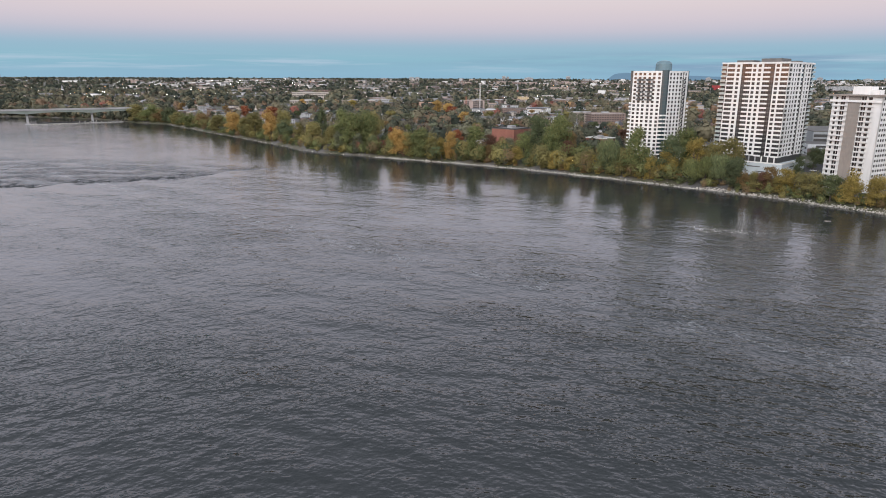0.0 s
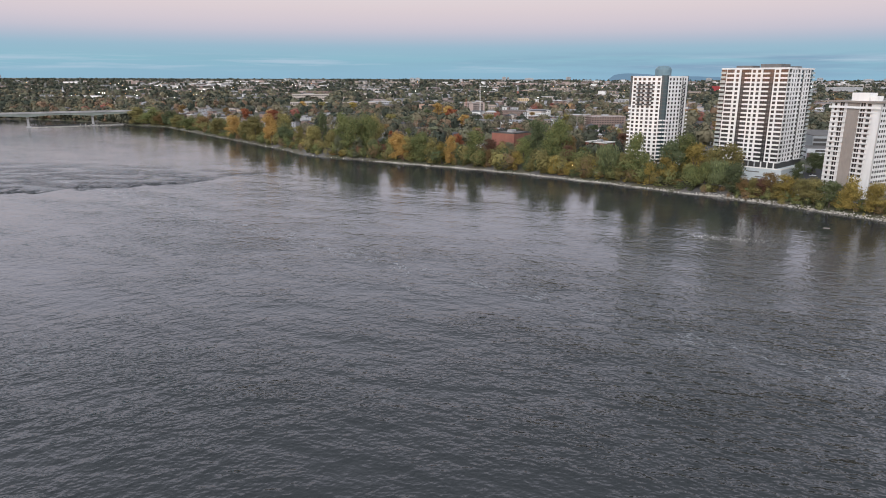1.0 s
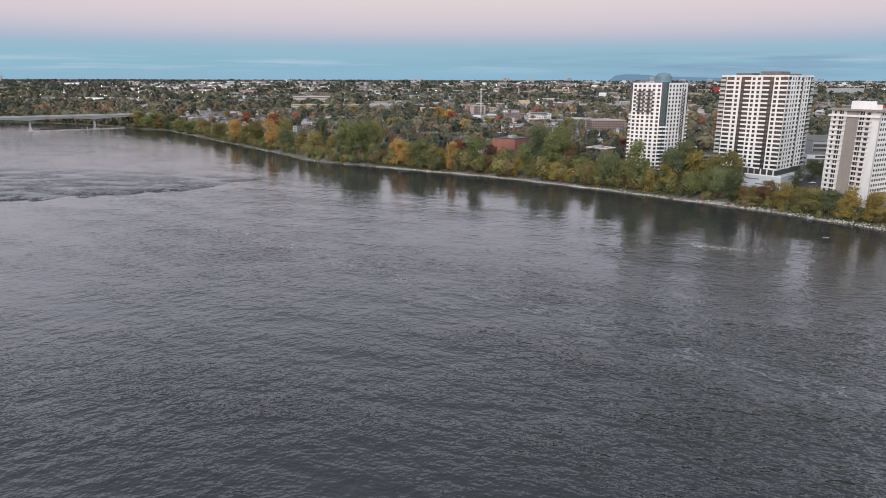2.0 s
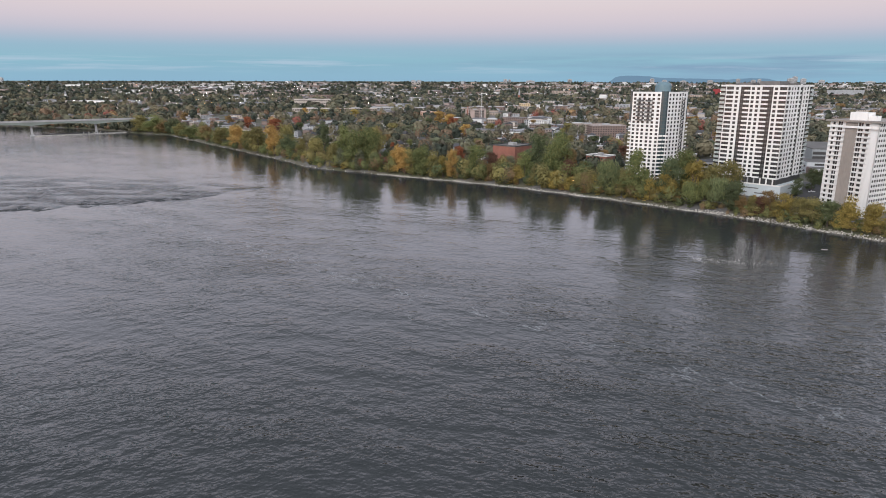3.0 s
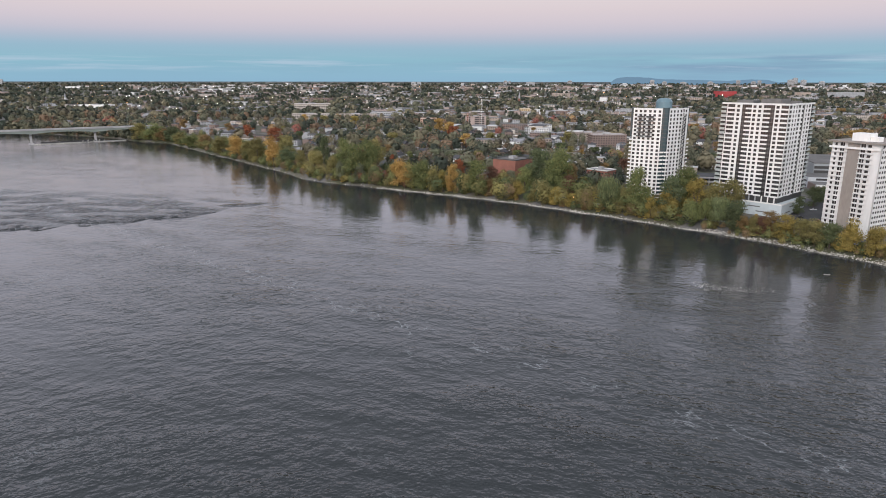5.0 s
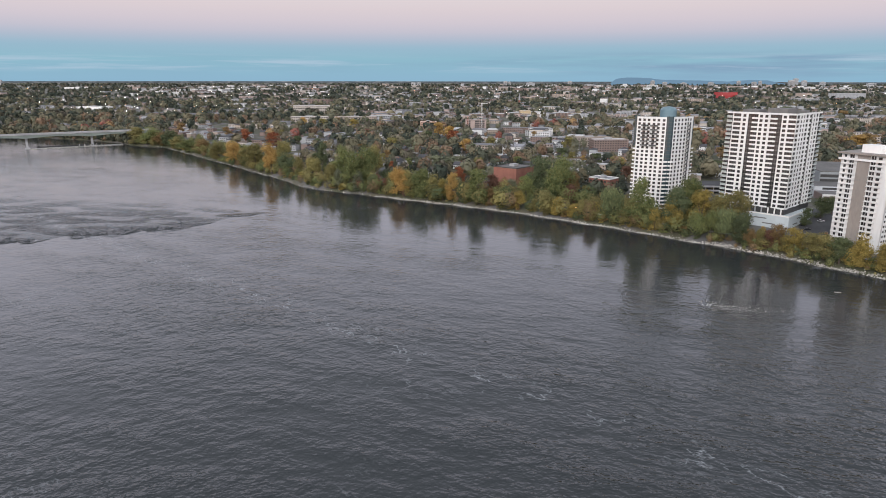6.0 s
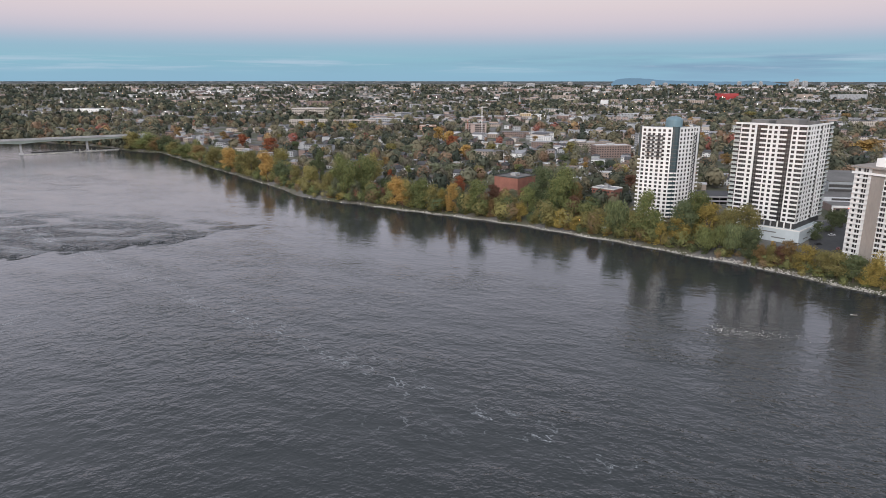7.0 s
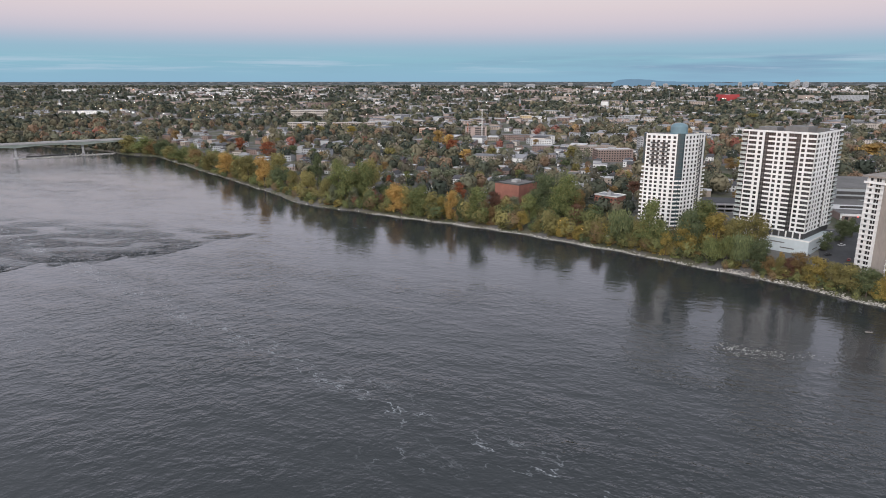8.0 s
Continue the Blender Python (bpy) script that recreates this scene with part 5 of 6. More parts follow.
def car(x, y, ang, k, z=None):
    t = thing("car", pose(x, y, (ground_z(x, y) if z is None else z) + .15, 0, 0, ang), f"{('white', 'black', 'grey', 'red')[k]} parked car on dark asphalt", "car", "parked cars")
    body, cabin, wheel = CARS[k]
    part("body", body, None, t)
    part("cabin", cabin, None, t)
    for wx in (-1.35, 1.4):
        for wy in (-.8, .8):
            part("wheel", wheel, None, t, at=pose(wx, wy, .33))


car(235.0, 448.6, 10, 0), car(225.5, 430.6, 5, 2), car(240.7, 440.1, 12, 1), car(256.7, 447.2, 12, 0), car(238.0, 429.2, 10, 1), car(229.0, 419.0, 15, 2)
car(244.0, 418.0, 55, 3), car(262.0, 462.0, 55, 2)
for k in range(14):
    car(182 + (k % 7) * 3.3, 486 + (k // 7) * 17, 88, rnd.choice([0, 1, 1, 2, 2, 3]))


# ---------------------------------------------------------------- streets of houses
count = 0
for row in range(26):
    for col in range(44):
        u, v = -620 + col * 27 + (row % 2) * 9, 600 + row * 24
        x = u + 0.20 * (v - 600) + rnd.uniform(-4, 4)
        y = v - 0.36 * u + rnd.uniform(-3, 3)
        if y > 1150 or abs(x) > 0.70 * y or inland(x, y) < 62 or not free(x, y, 9) or rnd.random() < (0.30 if x > -150 else 0.58):
            continue
        if count < 285:
            house(x, y, -20 + rnd.choice([0, 0, 90, 180]), rnd.choice([0, 6, 12, 0, 6, 12, 4, 10, 1, 7, 16, 5, 17, 3]))
            BLOCKED.append((x, y, 6.5))
            count += 1


def district(x, y):
    """Over 0.1 densely built, under -0.2 wooded."""
    return noise.noise(Vector((x * 0.0042, y * 0.0028, 9))) + 0.4 * noise.noise(Vector((x * 0.013, y * 0.009, 4)))


def building_field(name, y0, y1, n, seed, label, x0=-0.74, x1=0.77, pale=False):
    """Blocks of the farther streets, joined: walls, darker window bands, flat or pitched roofs."""
    r = random.Random(seed)
    b = Build()
    for k in range(n):
        y = y0 + (y1 - y0) * r.random()
        x = r.uniform(x0, x1) * y
        q = 0.2 if pale else district(x, y)
        if inland(x, y) < 70 or (not pale and x < -0.42 * y and r.random() < 0.6) or (not pale and x < -0.12 * y and r.random() < 0.4) or q < -0.12 - 0.3 * r.random() or not free(x, y, 26 if y < 800 else 9):
            continue
        big = r.random() < (0.30 if 1050 < y < 2100 else 0.16) and not (x < -0.2 * y and y < 1450)
        w, d, h = (r.uniform(22, 60), r.uniform(12, 24), r.choice([6, 9, 9, 12])) if big else (r.uniform(9, 20), r.uniform(9, 12), r.choice([4, 6.5, 6.5, 8]))
        if y > 2600 and big:
            w, d, h = w * 1.8, d * 1.5, h * 1.35
        m = pose(x, y, ground_z(x, y), 0, 0, -18 + r.choice([0, 90]) + r.uniform(-4, 4))
        wall, roof = r.choice([0, 0, 1, 6] if pale else [0, 1, 1, 3, 3, 4, 4, 5, 5, 6, 6]), 7 + r.choice([0, 0, 0, 1, 1, 3, 2, 4] if x > -0.1 * y else [0, 0, 0, 2, 2, 3, 1])
        tbox(b, m, -w / 2, -d / 2, -1, w / 2, d / 2, h, wall)
        if not big and r.random() < 0.5:
            k0 = len(b.v)
            rh = r.uniform(1.8, 3)
            pts = [(-w / 2 - .4, -d / 2 - .4, h), (w / 2 + .4, -d / 2 - .4, h), (w / 2 + .4, d / 2 + .4, h), (-w / 2 - .4, d / 2 + .4, h), (-w / 2 + 2, 0, h + rh), (w / 2 - 2, 0, h + rh)]
            b.v += [tuple(m @ Vector(p)) for p in pts]
            b.f += [(k0, k0 + 1, k0 + 5, k0 + 4), (k0 + 1, k0 + 2, k0 + 5), (k0 + 2, k0 + 3, k0 + 4, k0 + 5), (k0 + 3, k0, k0 + 4)]
            b.i += [roof] * 4
        else:
            tbox(b, m, -w / 2 - .2, -d / 2 - .2, h + .01, w / 2 + .2, d / 2 + .2, h + .6, roof)
        for fl in range(int(h // 3)):
            for s in np.arange(-w / 2 + 1, w / 2 - 2, 3.6 if y < 2000 else 7):
                k0 = len(b.v)
                ww = 1.7 if y < 2000 else 4
                b.v += [tuple(m @ Vector(p)) for p in ((s, -d / 2 - .05, fl * 3 + 1), (s + ww, -d / 2 - .05, fl * 3 + 1), (s + ww, -d / 2 - .05, fl * 3 + 2.4), (s, -d / 2 - .05, fl * 3 + 2.4))]
                b.f.append((k0, k0 + 1, k0 + 2, k0 + 3))
                b.i.append(12)
        if y < 2600:
            BLOCKED_SOFT.append((x, y, min(w, d) * .5))
    part(name, b, HOUSE_WALL + [ROSE] + HOUSE_ROOF + [GLASS], label=label, kind="stuff")["category"] = "buildings"


BLOCKED_SOFT = []
building_field("town_buildings", 640, 1500, 1150, 21, "brick and pale low town buildings with flat roofs")
building_field("far_town_buildings", 1500, 2900, 2500, 22, "far low buildings with pale flat roofs")
building_field("distant_buildings", 2900, 4800, 1900, 23, "distant pale roofs among trees")
building_field("distant_warehouses", 3300, 4700, 420, 24, "distant white sheds and stores with pale roofs", -0.46, -0.16, True)
building_field("distant_warehouses", 4100, 4800, 240, 25, "distant white sheds and stores with pale roofs", 0.0, 0.72, True)


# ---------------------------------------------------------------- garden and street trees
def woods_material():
    m = material("leaves_mixed_hazed", (0.113, 0.113, 0.056), 0.8, 0.25, 0.1, island=0.14, spec=0.15)
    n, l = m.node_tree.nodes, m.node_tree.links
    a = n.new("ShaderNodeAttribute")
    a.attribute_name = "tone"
    # leaf tones greyed so the colour carries distance haze
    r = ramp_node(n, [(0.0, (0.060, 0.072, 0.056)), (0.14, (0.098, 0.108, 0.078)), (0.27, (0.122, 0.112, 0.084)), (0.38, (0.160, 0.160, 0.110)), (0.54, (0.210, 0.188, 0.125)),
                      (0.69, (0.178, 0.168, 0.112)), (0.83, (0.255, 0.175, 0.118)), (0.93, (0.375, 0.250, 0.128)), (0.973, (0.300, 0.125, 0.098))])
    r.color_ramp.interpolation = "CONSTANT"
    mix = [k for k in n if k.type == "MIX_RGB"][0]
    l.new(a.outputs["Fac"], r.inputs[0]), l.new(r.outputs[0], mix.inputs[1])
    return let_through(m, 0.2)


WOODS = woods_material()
THICKET = woods_material()
THICKET.name = "leaves_thicket"
tone_ramp = [k for k in THICKET.node_tree.nodes if k.type == "VALTORGB"][-1].color_ramp
for el, c in zip(tone_ramp.elements, ((0.112, 0.138, 0.066), (0.165, 0.188, 0.080), (0.215, 0.218, 0.090), (0.265, 0.235, 0.092), (0.195, 0.205, 0.085), (0.235, 0.205, 0.088), (0.235, 0.165, 0.092), (0.370, 0.295, 0.095), (0.270, 0.125, 0.085))):
    el.color = (*c, 1)


def town_spots(y0, y1, count, r, gap=50):
    """Places for trees off the built ground."""
    spots = []
    while len(spots) < count:
        y = y0 + (y1 - y0) * r.rand()
        x = (r.rand() * 1.52 - 0.75) * y
        if inland(x, y) < gap or not free(x, y, 4) or r.rand() < min(0.9, max(0.0, 0.35 + 1.6 * district(x, y))):
            continue
        if y < 2600 and any((x - a) ** 2 + (y - b_) ** 2 < (c + 2.0) ** 2 for a, b_, c in SOFT_GRID.get((int(x // 40), int(y // 40)), ())):
            continue
        spots.append((x, y, ground_z(x, y)))
    return spots


def bank_spots(x0, x1, step, rows, r):
    spots = []
    x = x0
    while x < x1:
        for d in rows:
            p = bank_spot(x + r.uniform(-3, 3), d + r.uniform(-2.5, 2.5))
            if free(*p, 6):
                spots.append((*p, ground_z(*p)))
        x += step
    return spots


def far_woods(name, spots, seed, size, cards, label, mat=None, leaf=1.5, least=0.55, mixed=0.92, tone0=0.02):
    """Many tree crowns as small leaf clumps, joined; each crown has one autumn tone."""
    r = np.random.RandomState(seed)
    P = np.array(spots)
    n = len(P)
    h = size * r.uniform(least, 1.3, n)
    w = h * r.uniform(0.65, 1.1, n)
    d = r.normal(size=(n, cards, 3))
    d /= np.linalg.norm(d, axis=2, keepdims=True)
    lump = 0.97 + 0.20 * np.sin(d[:, :, 0] * 5 + P[:, None, 0]) * np.sin(d[:, :, 2] * 6 + P[:, None, 1]) + 0.09 * np.sin(d[:, :, 1] * 9 + P[:, None, 0] * 3) + r.uniform(-.10, .10, (n, cards))
    lump *= np.where(r.rand(n, cards) < 0.34, r.uniform(0.62, 0.95, (n, cards)), 1.0)
    c = np.empty((n, cards, 3))
    c[:, :, 0] = P[:, None, 0] + d[:, :, 0] * w[:, None] * .46 * lump
    c[:, :, 1] = P[:, None, 1] + d[:, :, 1] * w[:, None] * .46 * lump
    c[:, :, 2] = P[:, None, 2] + h[:, None] * .56 + d[:, :, 2] * h[:, None] * .44 * lump
    t = np.cross(d, r.normal(size=d.shape))
    t /= np.linalg.norm(t, axis=2, keepdims=True)
    s = np.cross(d, t)
    e = (w[:, None] * r.uniform(0.6, 1.25, (n, cards)) * leaf / math.sqrt(cards))[:, :, None]
    V = np.stack([c - t * e, c + s * e * .8, c + t * e, c - s * e * .8], 2).reshape(-1, 3)
    F = np.arange(len(V)).reshape(-1, 4)
    me = bpy.data.meshes.new(name)
    me.from_pydata(V.tolist(), [], F.tolist())
    tone = np.clip(r.rand(n) * mixed + 0.24 * np.array([noise.noise(Vector((p[0] * .006, p[1] * .006, 2))) for p in P]) + tone0, 0, 0.999)
    at = me.attributes.new("tone", "FLOAT", "FACE")
    at.data.foreach_set("value", np.repeat(tone, cards).astype(np.float32))
    me.materials.append(mat or WOODS)
    return tagged(new(name, me), label, "trees", kind="stuff")


SOFT_GRID = {}
for a, b_, c in BLOCKED_SOFT:
    for gx in (-1, 0, 1):
        for gy in (-1, 0, 1):
            SOFT_GRID.setdefault((int(a // 40) + gx, int(b_ // 40) + gy), []).append((a, b_, c))

SHAPES["town"] = (11, 10, 12, 900, 0.5, 0.0, 0.14)
GROWTH["town"] = "street tree"
# trees that stand out by colour
GARDEN = "trees among the houses"
IN_TOWN = "among the houses"
tree(-300, 1010, 21.0, "town", "red", GARDEN, where=IN_TOWN, wide=1.30)
tree(-236, 930, 20.5, "town", "red", GARDEN, where=IN_TOWN, wide=1.42)
tree(-266, 1100, 12.6, "town", "olive", GARDEN, where=IN_TOWN, wide=1.50)
tree(-357, 1099, 16.2, "town", "rust", GARDEN, where=IN_TOWN, wide=1.19)
tree(-7, 1064, 25.0, "town", "orange", GARDEN, where=IN_TOWN, wide=1.07)
tree(10, 1014, 25.0, "town", "orange", GARDEN, where=IN_TOWN, wide=1.10)
tree(16, 954, 22.8, "town", "red", GARDEN, where=IN_TOWN, wide=1.31)
tree(30, 854, 19.8, "town", "orange", GARDEN, where=IN_TOWN, wide=1.31)
tree(-21, 961, 19.7, "town", "dark", GARDEN, where=IN_TOWN, wide=0.99)
tree(-36, 895, 16.9, "town", "sage", GARDEN, where=IN_TOWN, wide=1.65)
tree(-49, 877, 16.6, "town", "sage", GARDEN, where=IN_TOWN, wide=1.46)
tree(-66, 866, 19.2, "town", "olive", GARDEN, where=IN_TOWN, wide=1.33)
tree(62, 866, 19.9, "town", "olive", GARDEN, where=IN_TOWN, wide=1.12)
tree(34, 788, 18.1, "town", "sage", GARDEN, where=IN_TOWN, wide=1.19)
tree(56, 704, 11.6, "town", "sage", GARDEN, where=IN_TOWN, wide=1.66)
tree(10, 715, 13.0, "town", "sage", GARDEN, where=IN_TOWN, wide=2.00)
tree(-7, 707, 14.0, "town", "sage", GARDEN, where=IN_TOWN, wide=1.65)
tree(82, 927, 13.7, "town", "dark", GARDEN, where=IN_TOWN, wide=1.25)
tree(100, 854, 14.0, "town", "dark", GARDEN, where=IN_TOWN, wide=1.01)
tree(136, 854, 11.2, "town", "yellow", GARDEN, where=IN_TOWN, wide=0.99)
tree(168, 896, 16.9, "town", "olive", GARDEN, where=IN_TOWN, wide=1.19)
tree(138, 774, 14.6, "town", "dark", GARDEN, where=IN_TOWN, wide=1.48)
tree(148, 765, 12.6, "town", "olive", GARDEN, where=IN_TOWN, wide=1.02)
tree(79, 704, 14.5, "town", "green", GARDEN, where=IN_TOWN, wide=1.07)
tree(145, 1064, 12.2, "town", "rust", GARDEN, where=IN_TOWN, wide=1.30)
tree(166, 723, 14.9, "town", "dark", GARDEN, where=IN_TOWN, wide=1.54)
tree(179, 685, 16.9, "town", "olive", GARDEN, where=IN_TOWN, wide=1.37)
tree(172, 621, 15.4, "town", "maroon", GARDEN, where=IN_TOWN, wide=1.14)
tree(152, 615, 11.2, "town", "rust", GARDEN, where=IN_TOWN, wide=1.23)
tree(230, 723, 11.9, "town", "dark", GARDEN, where=IN_TOWN, wide=1.05)
tree(403, 1064, 19.2, "town", "orange", GARDEN, where=IN_TOWN, wide=1.32)
tree(253, 652, 10.8, "town", "dark", GARDEN, where=IN_TOWN, wide=1.77)
tree(273, 668, 13.8, "town", "dark", GARDEN, where=IN_TOWN, wide=1.63)
tree(210, 593, 14.7, "town", "green", GARDEN, where=IN_TOWN, wide=1.01)
tree(947, 1586, 22.0, "town", "rust", GARDEN, where=IN_TOWN, wide=1.89)
tree(560, 896, 22.0, "town", "orange", GARDEN, where=IN_TOWN, wide=2.20)
tree(587, 914, 22.0, "town", "rust", GARDEN, where=IN_TOWN, wide=2.20)
tree(923, 1810, 22.0, "town", "dark", GARDEN, where=IN_TOWN, wide=2.20)
tree(760, 1669, 22.0, "town", "olive", GARDEN, where=IN_TOWN, wide=2.03)
tree(-460, 1179, 17.4, "town", "rust", GARDEN, where=IN_TOWN, wide=1.35)
tree(-169, 895, 16.9, "town", "dark", GARDEN, where=IN_TOWN, wide=0.89)
tree(-202, 927, 16.7, "town", "dark", GARDEN, where=IN_TOWN, wide=1.15)
tree(-118, 1064, 14.8, "town", "dark", GARDEN, where=IN_TOWN, wide=1.33)
tree(-167, 1100, 16.2, "town", "sage", GARDEN, where=IN_TOWN, wide=1.27)
tree(-273, 1298, 22.0, "town", "orange", GARDEN, where=IN_TOWN, wide=1.01)
tree(-224, 1248, 22.0, "town", "olive", GARDEN, where=IN_TOWN, wide=1.07)
tree(-166, 1236, 20.2, "town", "yellow", GARDEN, where=IN_TOWN, wide=1.26)
tree(-147, 1298, 19.1, "town", "dark", GARDEN, where=IN_TOWN, wide=0.89)
n_town = 0
while n_town < 60:
    y = rnd.uniform(560, 1000)
    x = rnd.uniform(-0.68, 0.72) * y
    if inland(x, y) < 45 or not free(x, y, 2.5):
        continue
    n_town += 1
    tree(x, y, rnd.uniform(7, 16), "town", rnd.choice(["dark", "dark", "green", "green", "olive", "olive", "sage", "rust", "rust", "yellow", "orange", "maroon"]), GARDEN, where=IN_TOWN, wide=rnd.uniform(.8, 1.3))
rs = np.random.RandomState(13)
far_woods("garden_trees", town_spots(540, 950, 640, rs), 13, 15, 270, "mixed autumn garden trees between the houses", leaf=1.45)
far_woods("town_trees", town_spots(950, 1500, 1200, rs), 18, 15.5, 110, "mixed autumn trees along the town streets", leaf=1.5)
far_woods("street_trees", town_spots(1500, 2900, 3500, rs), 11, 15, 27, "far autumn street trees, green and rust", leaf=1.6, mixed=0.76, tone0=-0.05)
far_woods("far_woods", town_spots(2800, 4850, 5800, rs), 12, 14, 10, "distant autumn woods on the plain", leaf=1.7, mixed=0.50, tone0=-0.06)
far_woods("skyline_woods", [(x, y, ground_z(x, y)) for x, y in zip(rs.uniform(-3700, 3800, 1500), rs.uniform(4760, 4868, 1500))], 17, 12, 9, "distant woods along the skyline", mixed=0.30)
far_woods("bank_thicket", bank_spots(-480, 172, 8.2, (3.0, 9.5, 18, 30, 43), rs), 14, 12.5, 560, "dense mixed thicket behind the river bank", THICKET, leaf=1.02, least=0.35)
far_woods("low_thicket", bank_spots(172, 340, 5.0, (2.6, 6.0, 10.5, 15), rs), 15, 5.5, 300, "low mixed thicket on the river bank", THICKET, leaf=1.1, least=0.4)
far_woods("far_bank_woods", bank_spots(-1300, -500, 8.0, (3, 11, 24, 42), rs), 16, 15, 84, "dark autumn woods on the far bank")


low = []
for k in range(190):
    p = bank_spot(rs.uniform(-690, -485), rs.uniform(0.5, 24))
    low.append((*p, ground_z(*p)))
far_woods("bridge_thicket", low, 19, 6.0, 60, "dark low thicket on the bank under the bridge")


# ---------------------------------------------------------------- masts, lamps and the far hills
def steeple(x, y, h, mat, label):
    t = thing("church", pose(x, y, ground_z(x, y)), label, "church")
    b = Build()
    b.box(-3, -3, -1, 3, 3, h * .5)
    part("tower", b, mat, t)
    b = Build()
    b.prism([(-3.2, -3.2), (3.2, -3.2), (3.2, 3.2), (-3.2, 3.2)], h * .5, h, top=[(-.1, -.1), (.1, -.1), (.1, .1), (-.1, .1)])
    part("spire", b, HOUSE_ROOF[1], t)
    b = Build()
    b.box(-7, 3, -1, 7, 30, h * .26)
    part("nave", b, mat, t)


steeple(260, 2290, 48, BRICK, "brick church with a tall pale spire")
steeple(-1455, 2570, 34, WHITE, "white church with a pointed spire")

mast = thing("tower_crane", pose(69, 1198, 8), "slim white lattice tower crane beside a half-built block", "crane")
for k in range(17):
    b = Build()
    z = k * 3
    for cx, cy in ((-.8, -.8), (.8, -.8), (.8, .8), (-.8, .8)):
        b.box(cx - .12, cy - .12, z, cx + .12, cy + .12, z + 3)
    b.tube((-.8, -.8, z), (.8, -.8, z + 3), .08, .08, 4)
    b.tube((.8, .8, z), (-.8, .8, z + 3), .08, .08, 4)
    part("mast_section", b, WHITE, mast)
b = Build()
b.box(-.6, -.6, 51, .6, .6, 53)
b.box(-2, -.5, 51.6, 10, .5, 52.4)
part("jib", b, WHITE, mast)
CRANE_RED = material("crane_orange_paint", (0.42, 0.13, 0.07), 0.6, 0.15, 1.0)
hoist = thing("tower_crane", pose(44, 1196, 8), "orange lattice hoist mast beside a half-built block", "crane")
for k in range(10):
    b = Build()
    z = k * 3
    for cx, cy in ((-.7, -.7), (.7, -.7), (.7, .7), (-.7, .7)):
        b.box(cx - .16, cy - .16, z, cx + .16, cy + .16, z + 3)
    b.tube((-.7, -.7, z), (.7, -.7, z + 3), .1, .1, 4)
    part("mast_section", b, CRANE_RED, hoist)


def pylon(x, y, h):
    t = thing("pylon", pose(x, y, ground_z(x, y)), "grey steel power pylon rising over far trees", "pylon", "power pylons")
    b = Build()
    for sx, sy in ((-1, -1), (1, -1), (1, 1), (-1, 1)):
        b.tube((sx * 4, sy * 4, 0), (sx * .8, sy * .8, h * .7), .35, .25, 4)
        b.tube((sx * .8, sy * .8, h * .7), (0, 0, h), .25, .15, 4)
    for k in range(5):
        z0, z1 = h * .14 * k, h * .14 * (k + 1)
        w0, w1 = 4 - 3.2 * k / 5, 4 - 3.2 * (k + 1) / 5
        b.tube((-w0, -w0, z0), (w1, -w1, z1), .15, .15, 4)
        b.tube((w0, -w0, z0), (-w1, -w1, z1), .15, .15, 4)
    part("lattice", b, STEEL, t)
    for k, z in enumerate((.72, .82, .92)):
        b = Build()
        b.tube((-7 + k, 0, h * z), (7 - k, 0, h * z), .25, .25, 4)
        part("cross_arm", b, STEEL, t)


for x, y, h in ((1020, 3050, 52), (1230, 3400, 52), (880, 3000, 50), (1560, 3500, 52), (560, 3300, 50), (-700, 3500, 46), (-1000, 3600, 46), (-1400, 3700, 48), (-380, 3500, 46), (-2100, 3900, 48)):
    pylon(x, y, h)

LAMP_WHITE = lamp_material("lamp_white", (1.0, 0.93, 0.82), 22)
LAMP_WARM = lamp_material("lamp_warm", (1.0, 0.50, 0.18), 7)
LAMP_RED = lamp_material("lamp_red", (1.0, 0.08, 0.05), 9)


def lamp(x, y, h, mat, r=0.3, word="white"):
    t = thing("street_lamp", pose(x, y, ground_z(x, y)), f"steel street lamp with a glowing {word} head", "street lamp", "street lamps")
    b = Build()
    b.tube((0, 0, 0), (0, 0, h), .12, .07, 5)
    part("pole", b, STEEL, t)
    b = Build()
    b.prism([(r * math.cos(a), r * math.sin(a)) for a in np.linspace(0, 6.283, 8, endpoint=False)], h, h + r)
    part("head", b, mat, t)


for x, y, m, w in ((86, 506, LAMP_WARM, "orange"), (98, 486, LAMP_WARM, "orange"), (76, 500, LAMP_WARM, "yellow"), (148, 470, LAMP_WARM, "orange"), (172, 452, LAMP_WARM, "orange")):
    lamp(x, y, 7, m, .22, w)
lamp(304, 508, 5, LAMP_RED, .28, "red"), lamp(236, 366, 5, LAMP_WARM, .2, "orange")
lr = random.Random(31)
for k in range(120):
    y = lr.uniform(1500, 4300)
    x = lr.uniform(-0.70, 0.72) * y if k > 52 else lr.uniform(-0.56, -0.30) * y
    lamp(x, y, lr.uniform(15, 19), LAMP_WHITE if lr.random() < .75 else LAMP_WARM, 0.20 + y / 6500, "white")


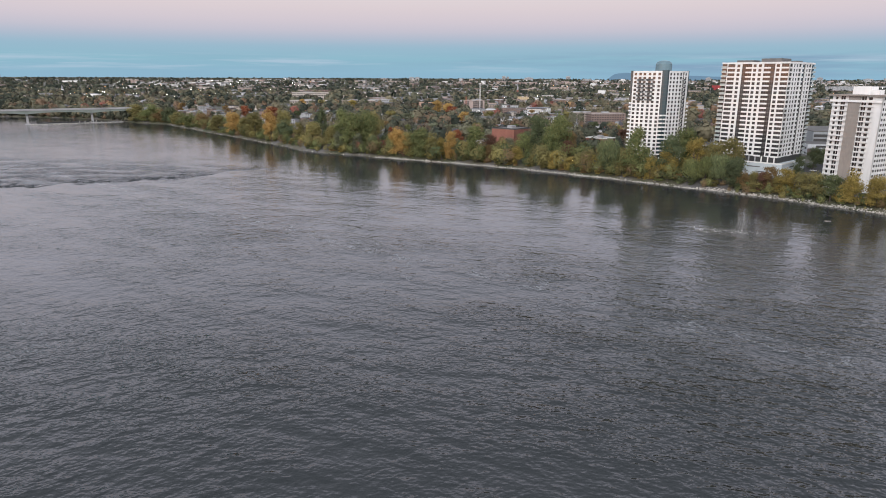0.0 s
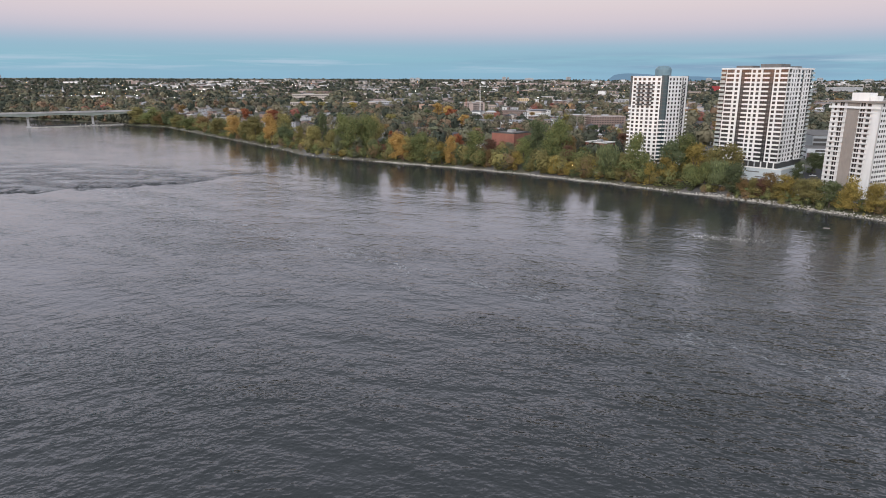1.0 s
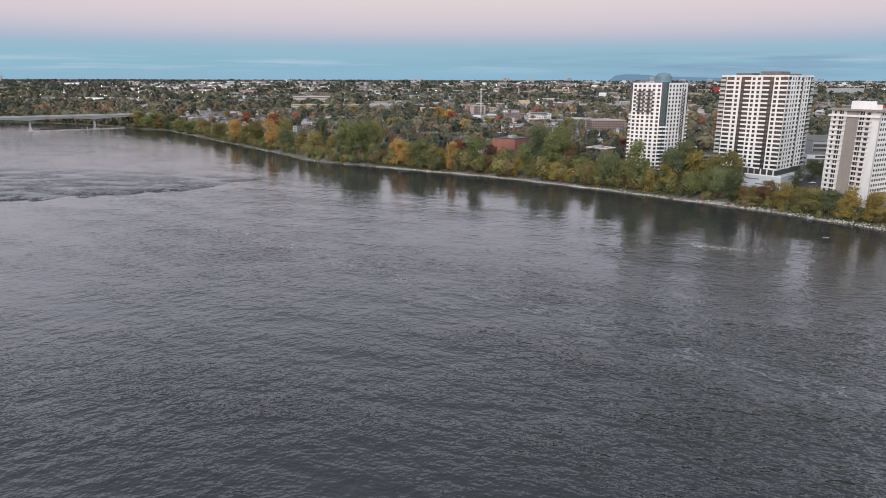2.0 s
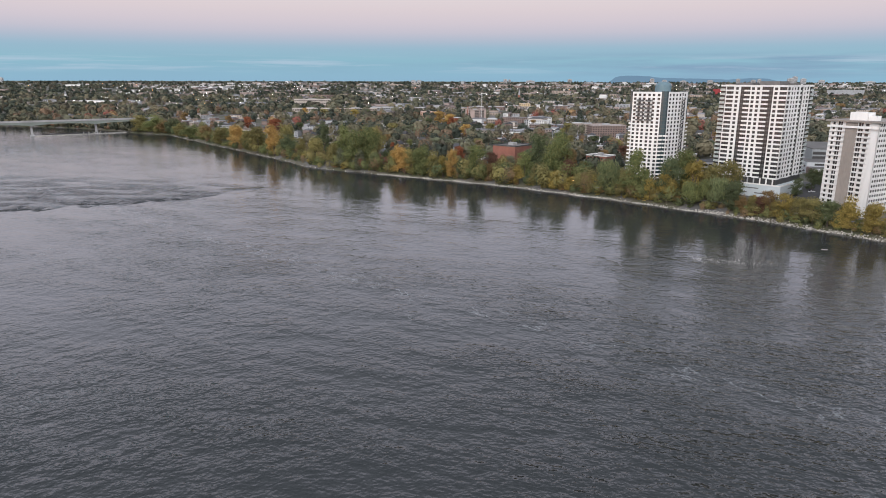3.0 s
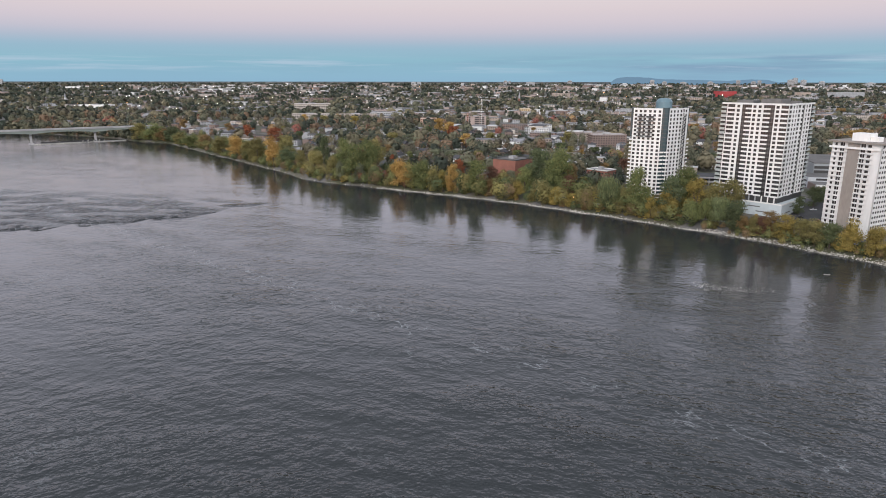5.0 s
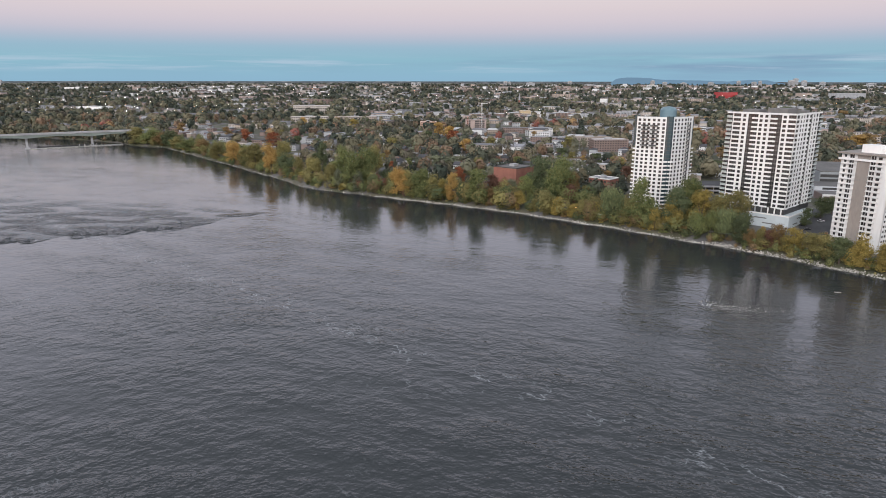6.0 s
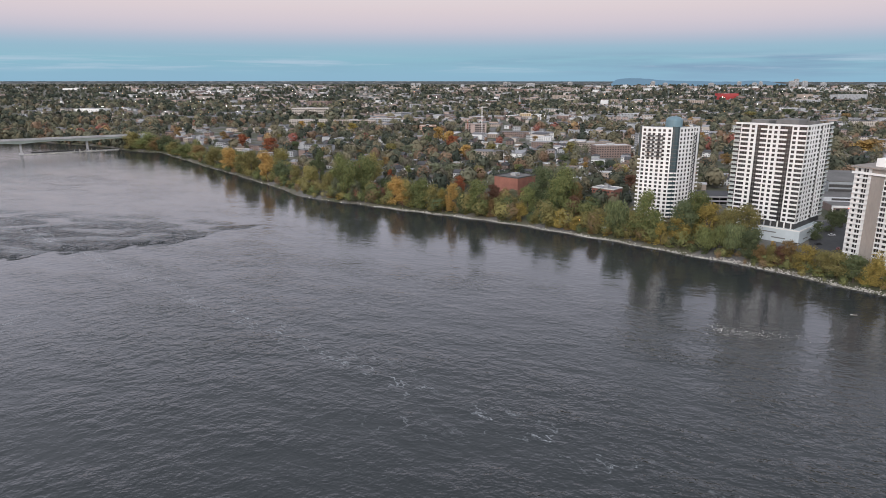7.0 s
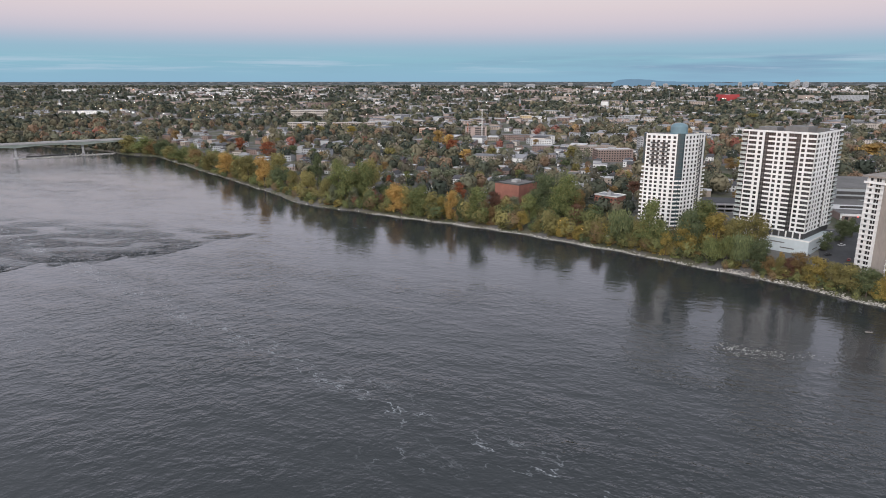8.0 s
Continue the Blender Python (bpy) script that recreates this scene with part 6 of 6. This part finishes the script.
def far_tower(x, y, w, h, mat):
    t = thing("apartment_tower", pose(x, y, ground_z(x, y)), "distant apartment tower on the skyline", "apartment building", "distant towers")
    b = Build()
    b.box(-w / 2, -8, -2, w / 2, 8, h)
    part("wall", b, mat, t)
    b = Build()
    b.box(-w / 5, -4, h, w / 5, 4, h + 3)
    part("roof_hut", b, GREY, t)
    for fl in range(int(h // 5)):
        b = Build()
        b.box(-w / 2 + 1, -8.1, fl * 5 + 2, w / 2 - 1, -8.01, fl * 5 + 3.4)
        part("window_band", b, GLASS, t)


for x, y, w, h in ((440, 4760, 26, 34), (470, 4770, 16, 30), (900, 4780, 30, 34), (2430, 4700, 40, 46), (2480, 4740, 30, 58), (2530, 4720, 34, 44), (2080, 4740, 24, 40), (2170, 4700, 30, 34),
                   (2240, 4760, 20, 38), (1480, 4760, 26, 40), (1560, 4740, 30, 30), (-3150, 4780, 26, 38), (620, 4780, 60, 24), (2660, 4720, 36, 34), (2990, 4700, 60, 26), (3150, 4740, 40, 30), (1880, 4730, 34, 30), (1700, 4760, 40, 26)):
    far_tower(x, y, w, h * 0.95, GREY if (x + w) % 3 < 2 else HOUSE_WALL[4])


def hills():
    """The long low mountain behind the plain, distance haze painted as blue glow."""
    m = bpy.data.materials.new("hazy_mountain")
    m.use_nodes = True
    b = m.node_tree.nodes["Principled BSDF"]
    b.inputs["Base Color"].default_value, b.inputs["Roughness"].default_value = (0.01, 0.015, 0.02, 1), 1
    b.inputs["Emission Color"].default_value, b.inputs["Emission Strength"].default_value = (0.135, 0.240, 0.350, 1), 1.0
    prof = [(1270, 0), (1311, 29), (1345, 36), (1393, 40), (1470, 39), (1557, 36), (1590, 31), (1640, 27), (1761, 24), (1925, 22), (2130, 16), (2230, 22), (2300, 26), (2416, 23), (2498, 8), (2560, 0)]
    xs = np.linspace(1270, 2600, 90)
    v, f = [], []
    for x in xs:
        h = float(np.interp(x, [p[0] for p in prof], [p[1] for p in prof])) + 1.6 * noise.noise(Vector((x * .02, 0, 0)))
        x -= 60
        v += [(x, 4880, 30), (x, 4895, 72 + max(0, h) * 1.12), (x, 4930, 30)]
    for k in range(len(xs) - 1):
        a = k * 3
        f += [(a, a + 3, a + 4, a + 1), (a + 1, a + 4, a + 5, a + 2)]
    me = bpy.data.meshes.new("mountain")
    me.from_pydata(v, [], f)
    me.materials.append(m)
    tagged(new("backdrop", me), "long low haze-blue mountain on the horizon", "mountain", kind="structure")


hills()
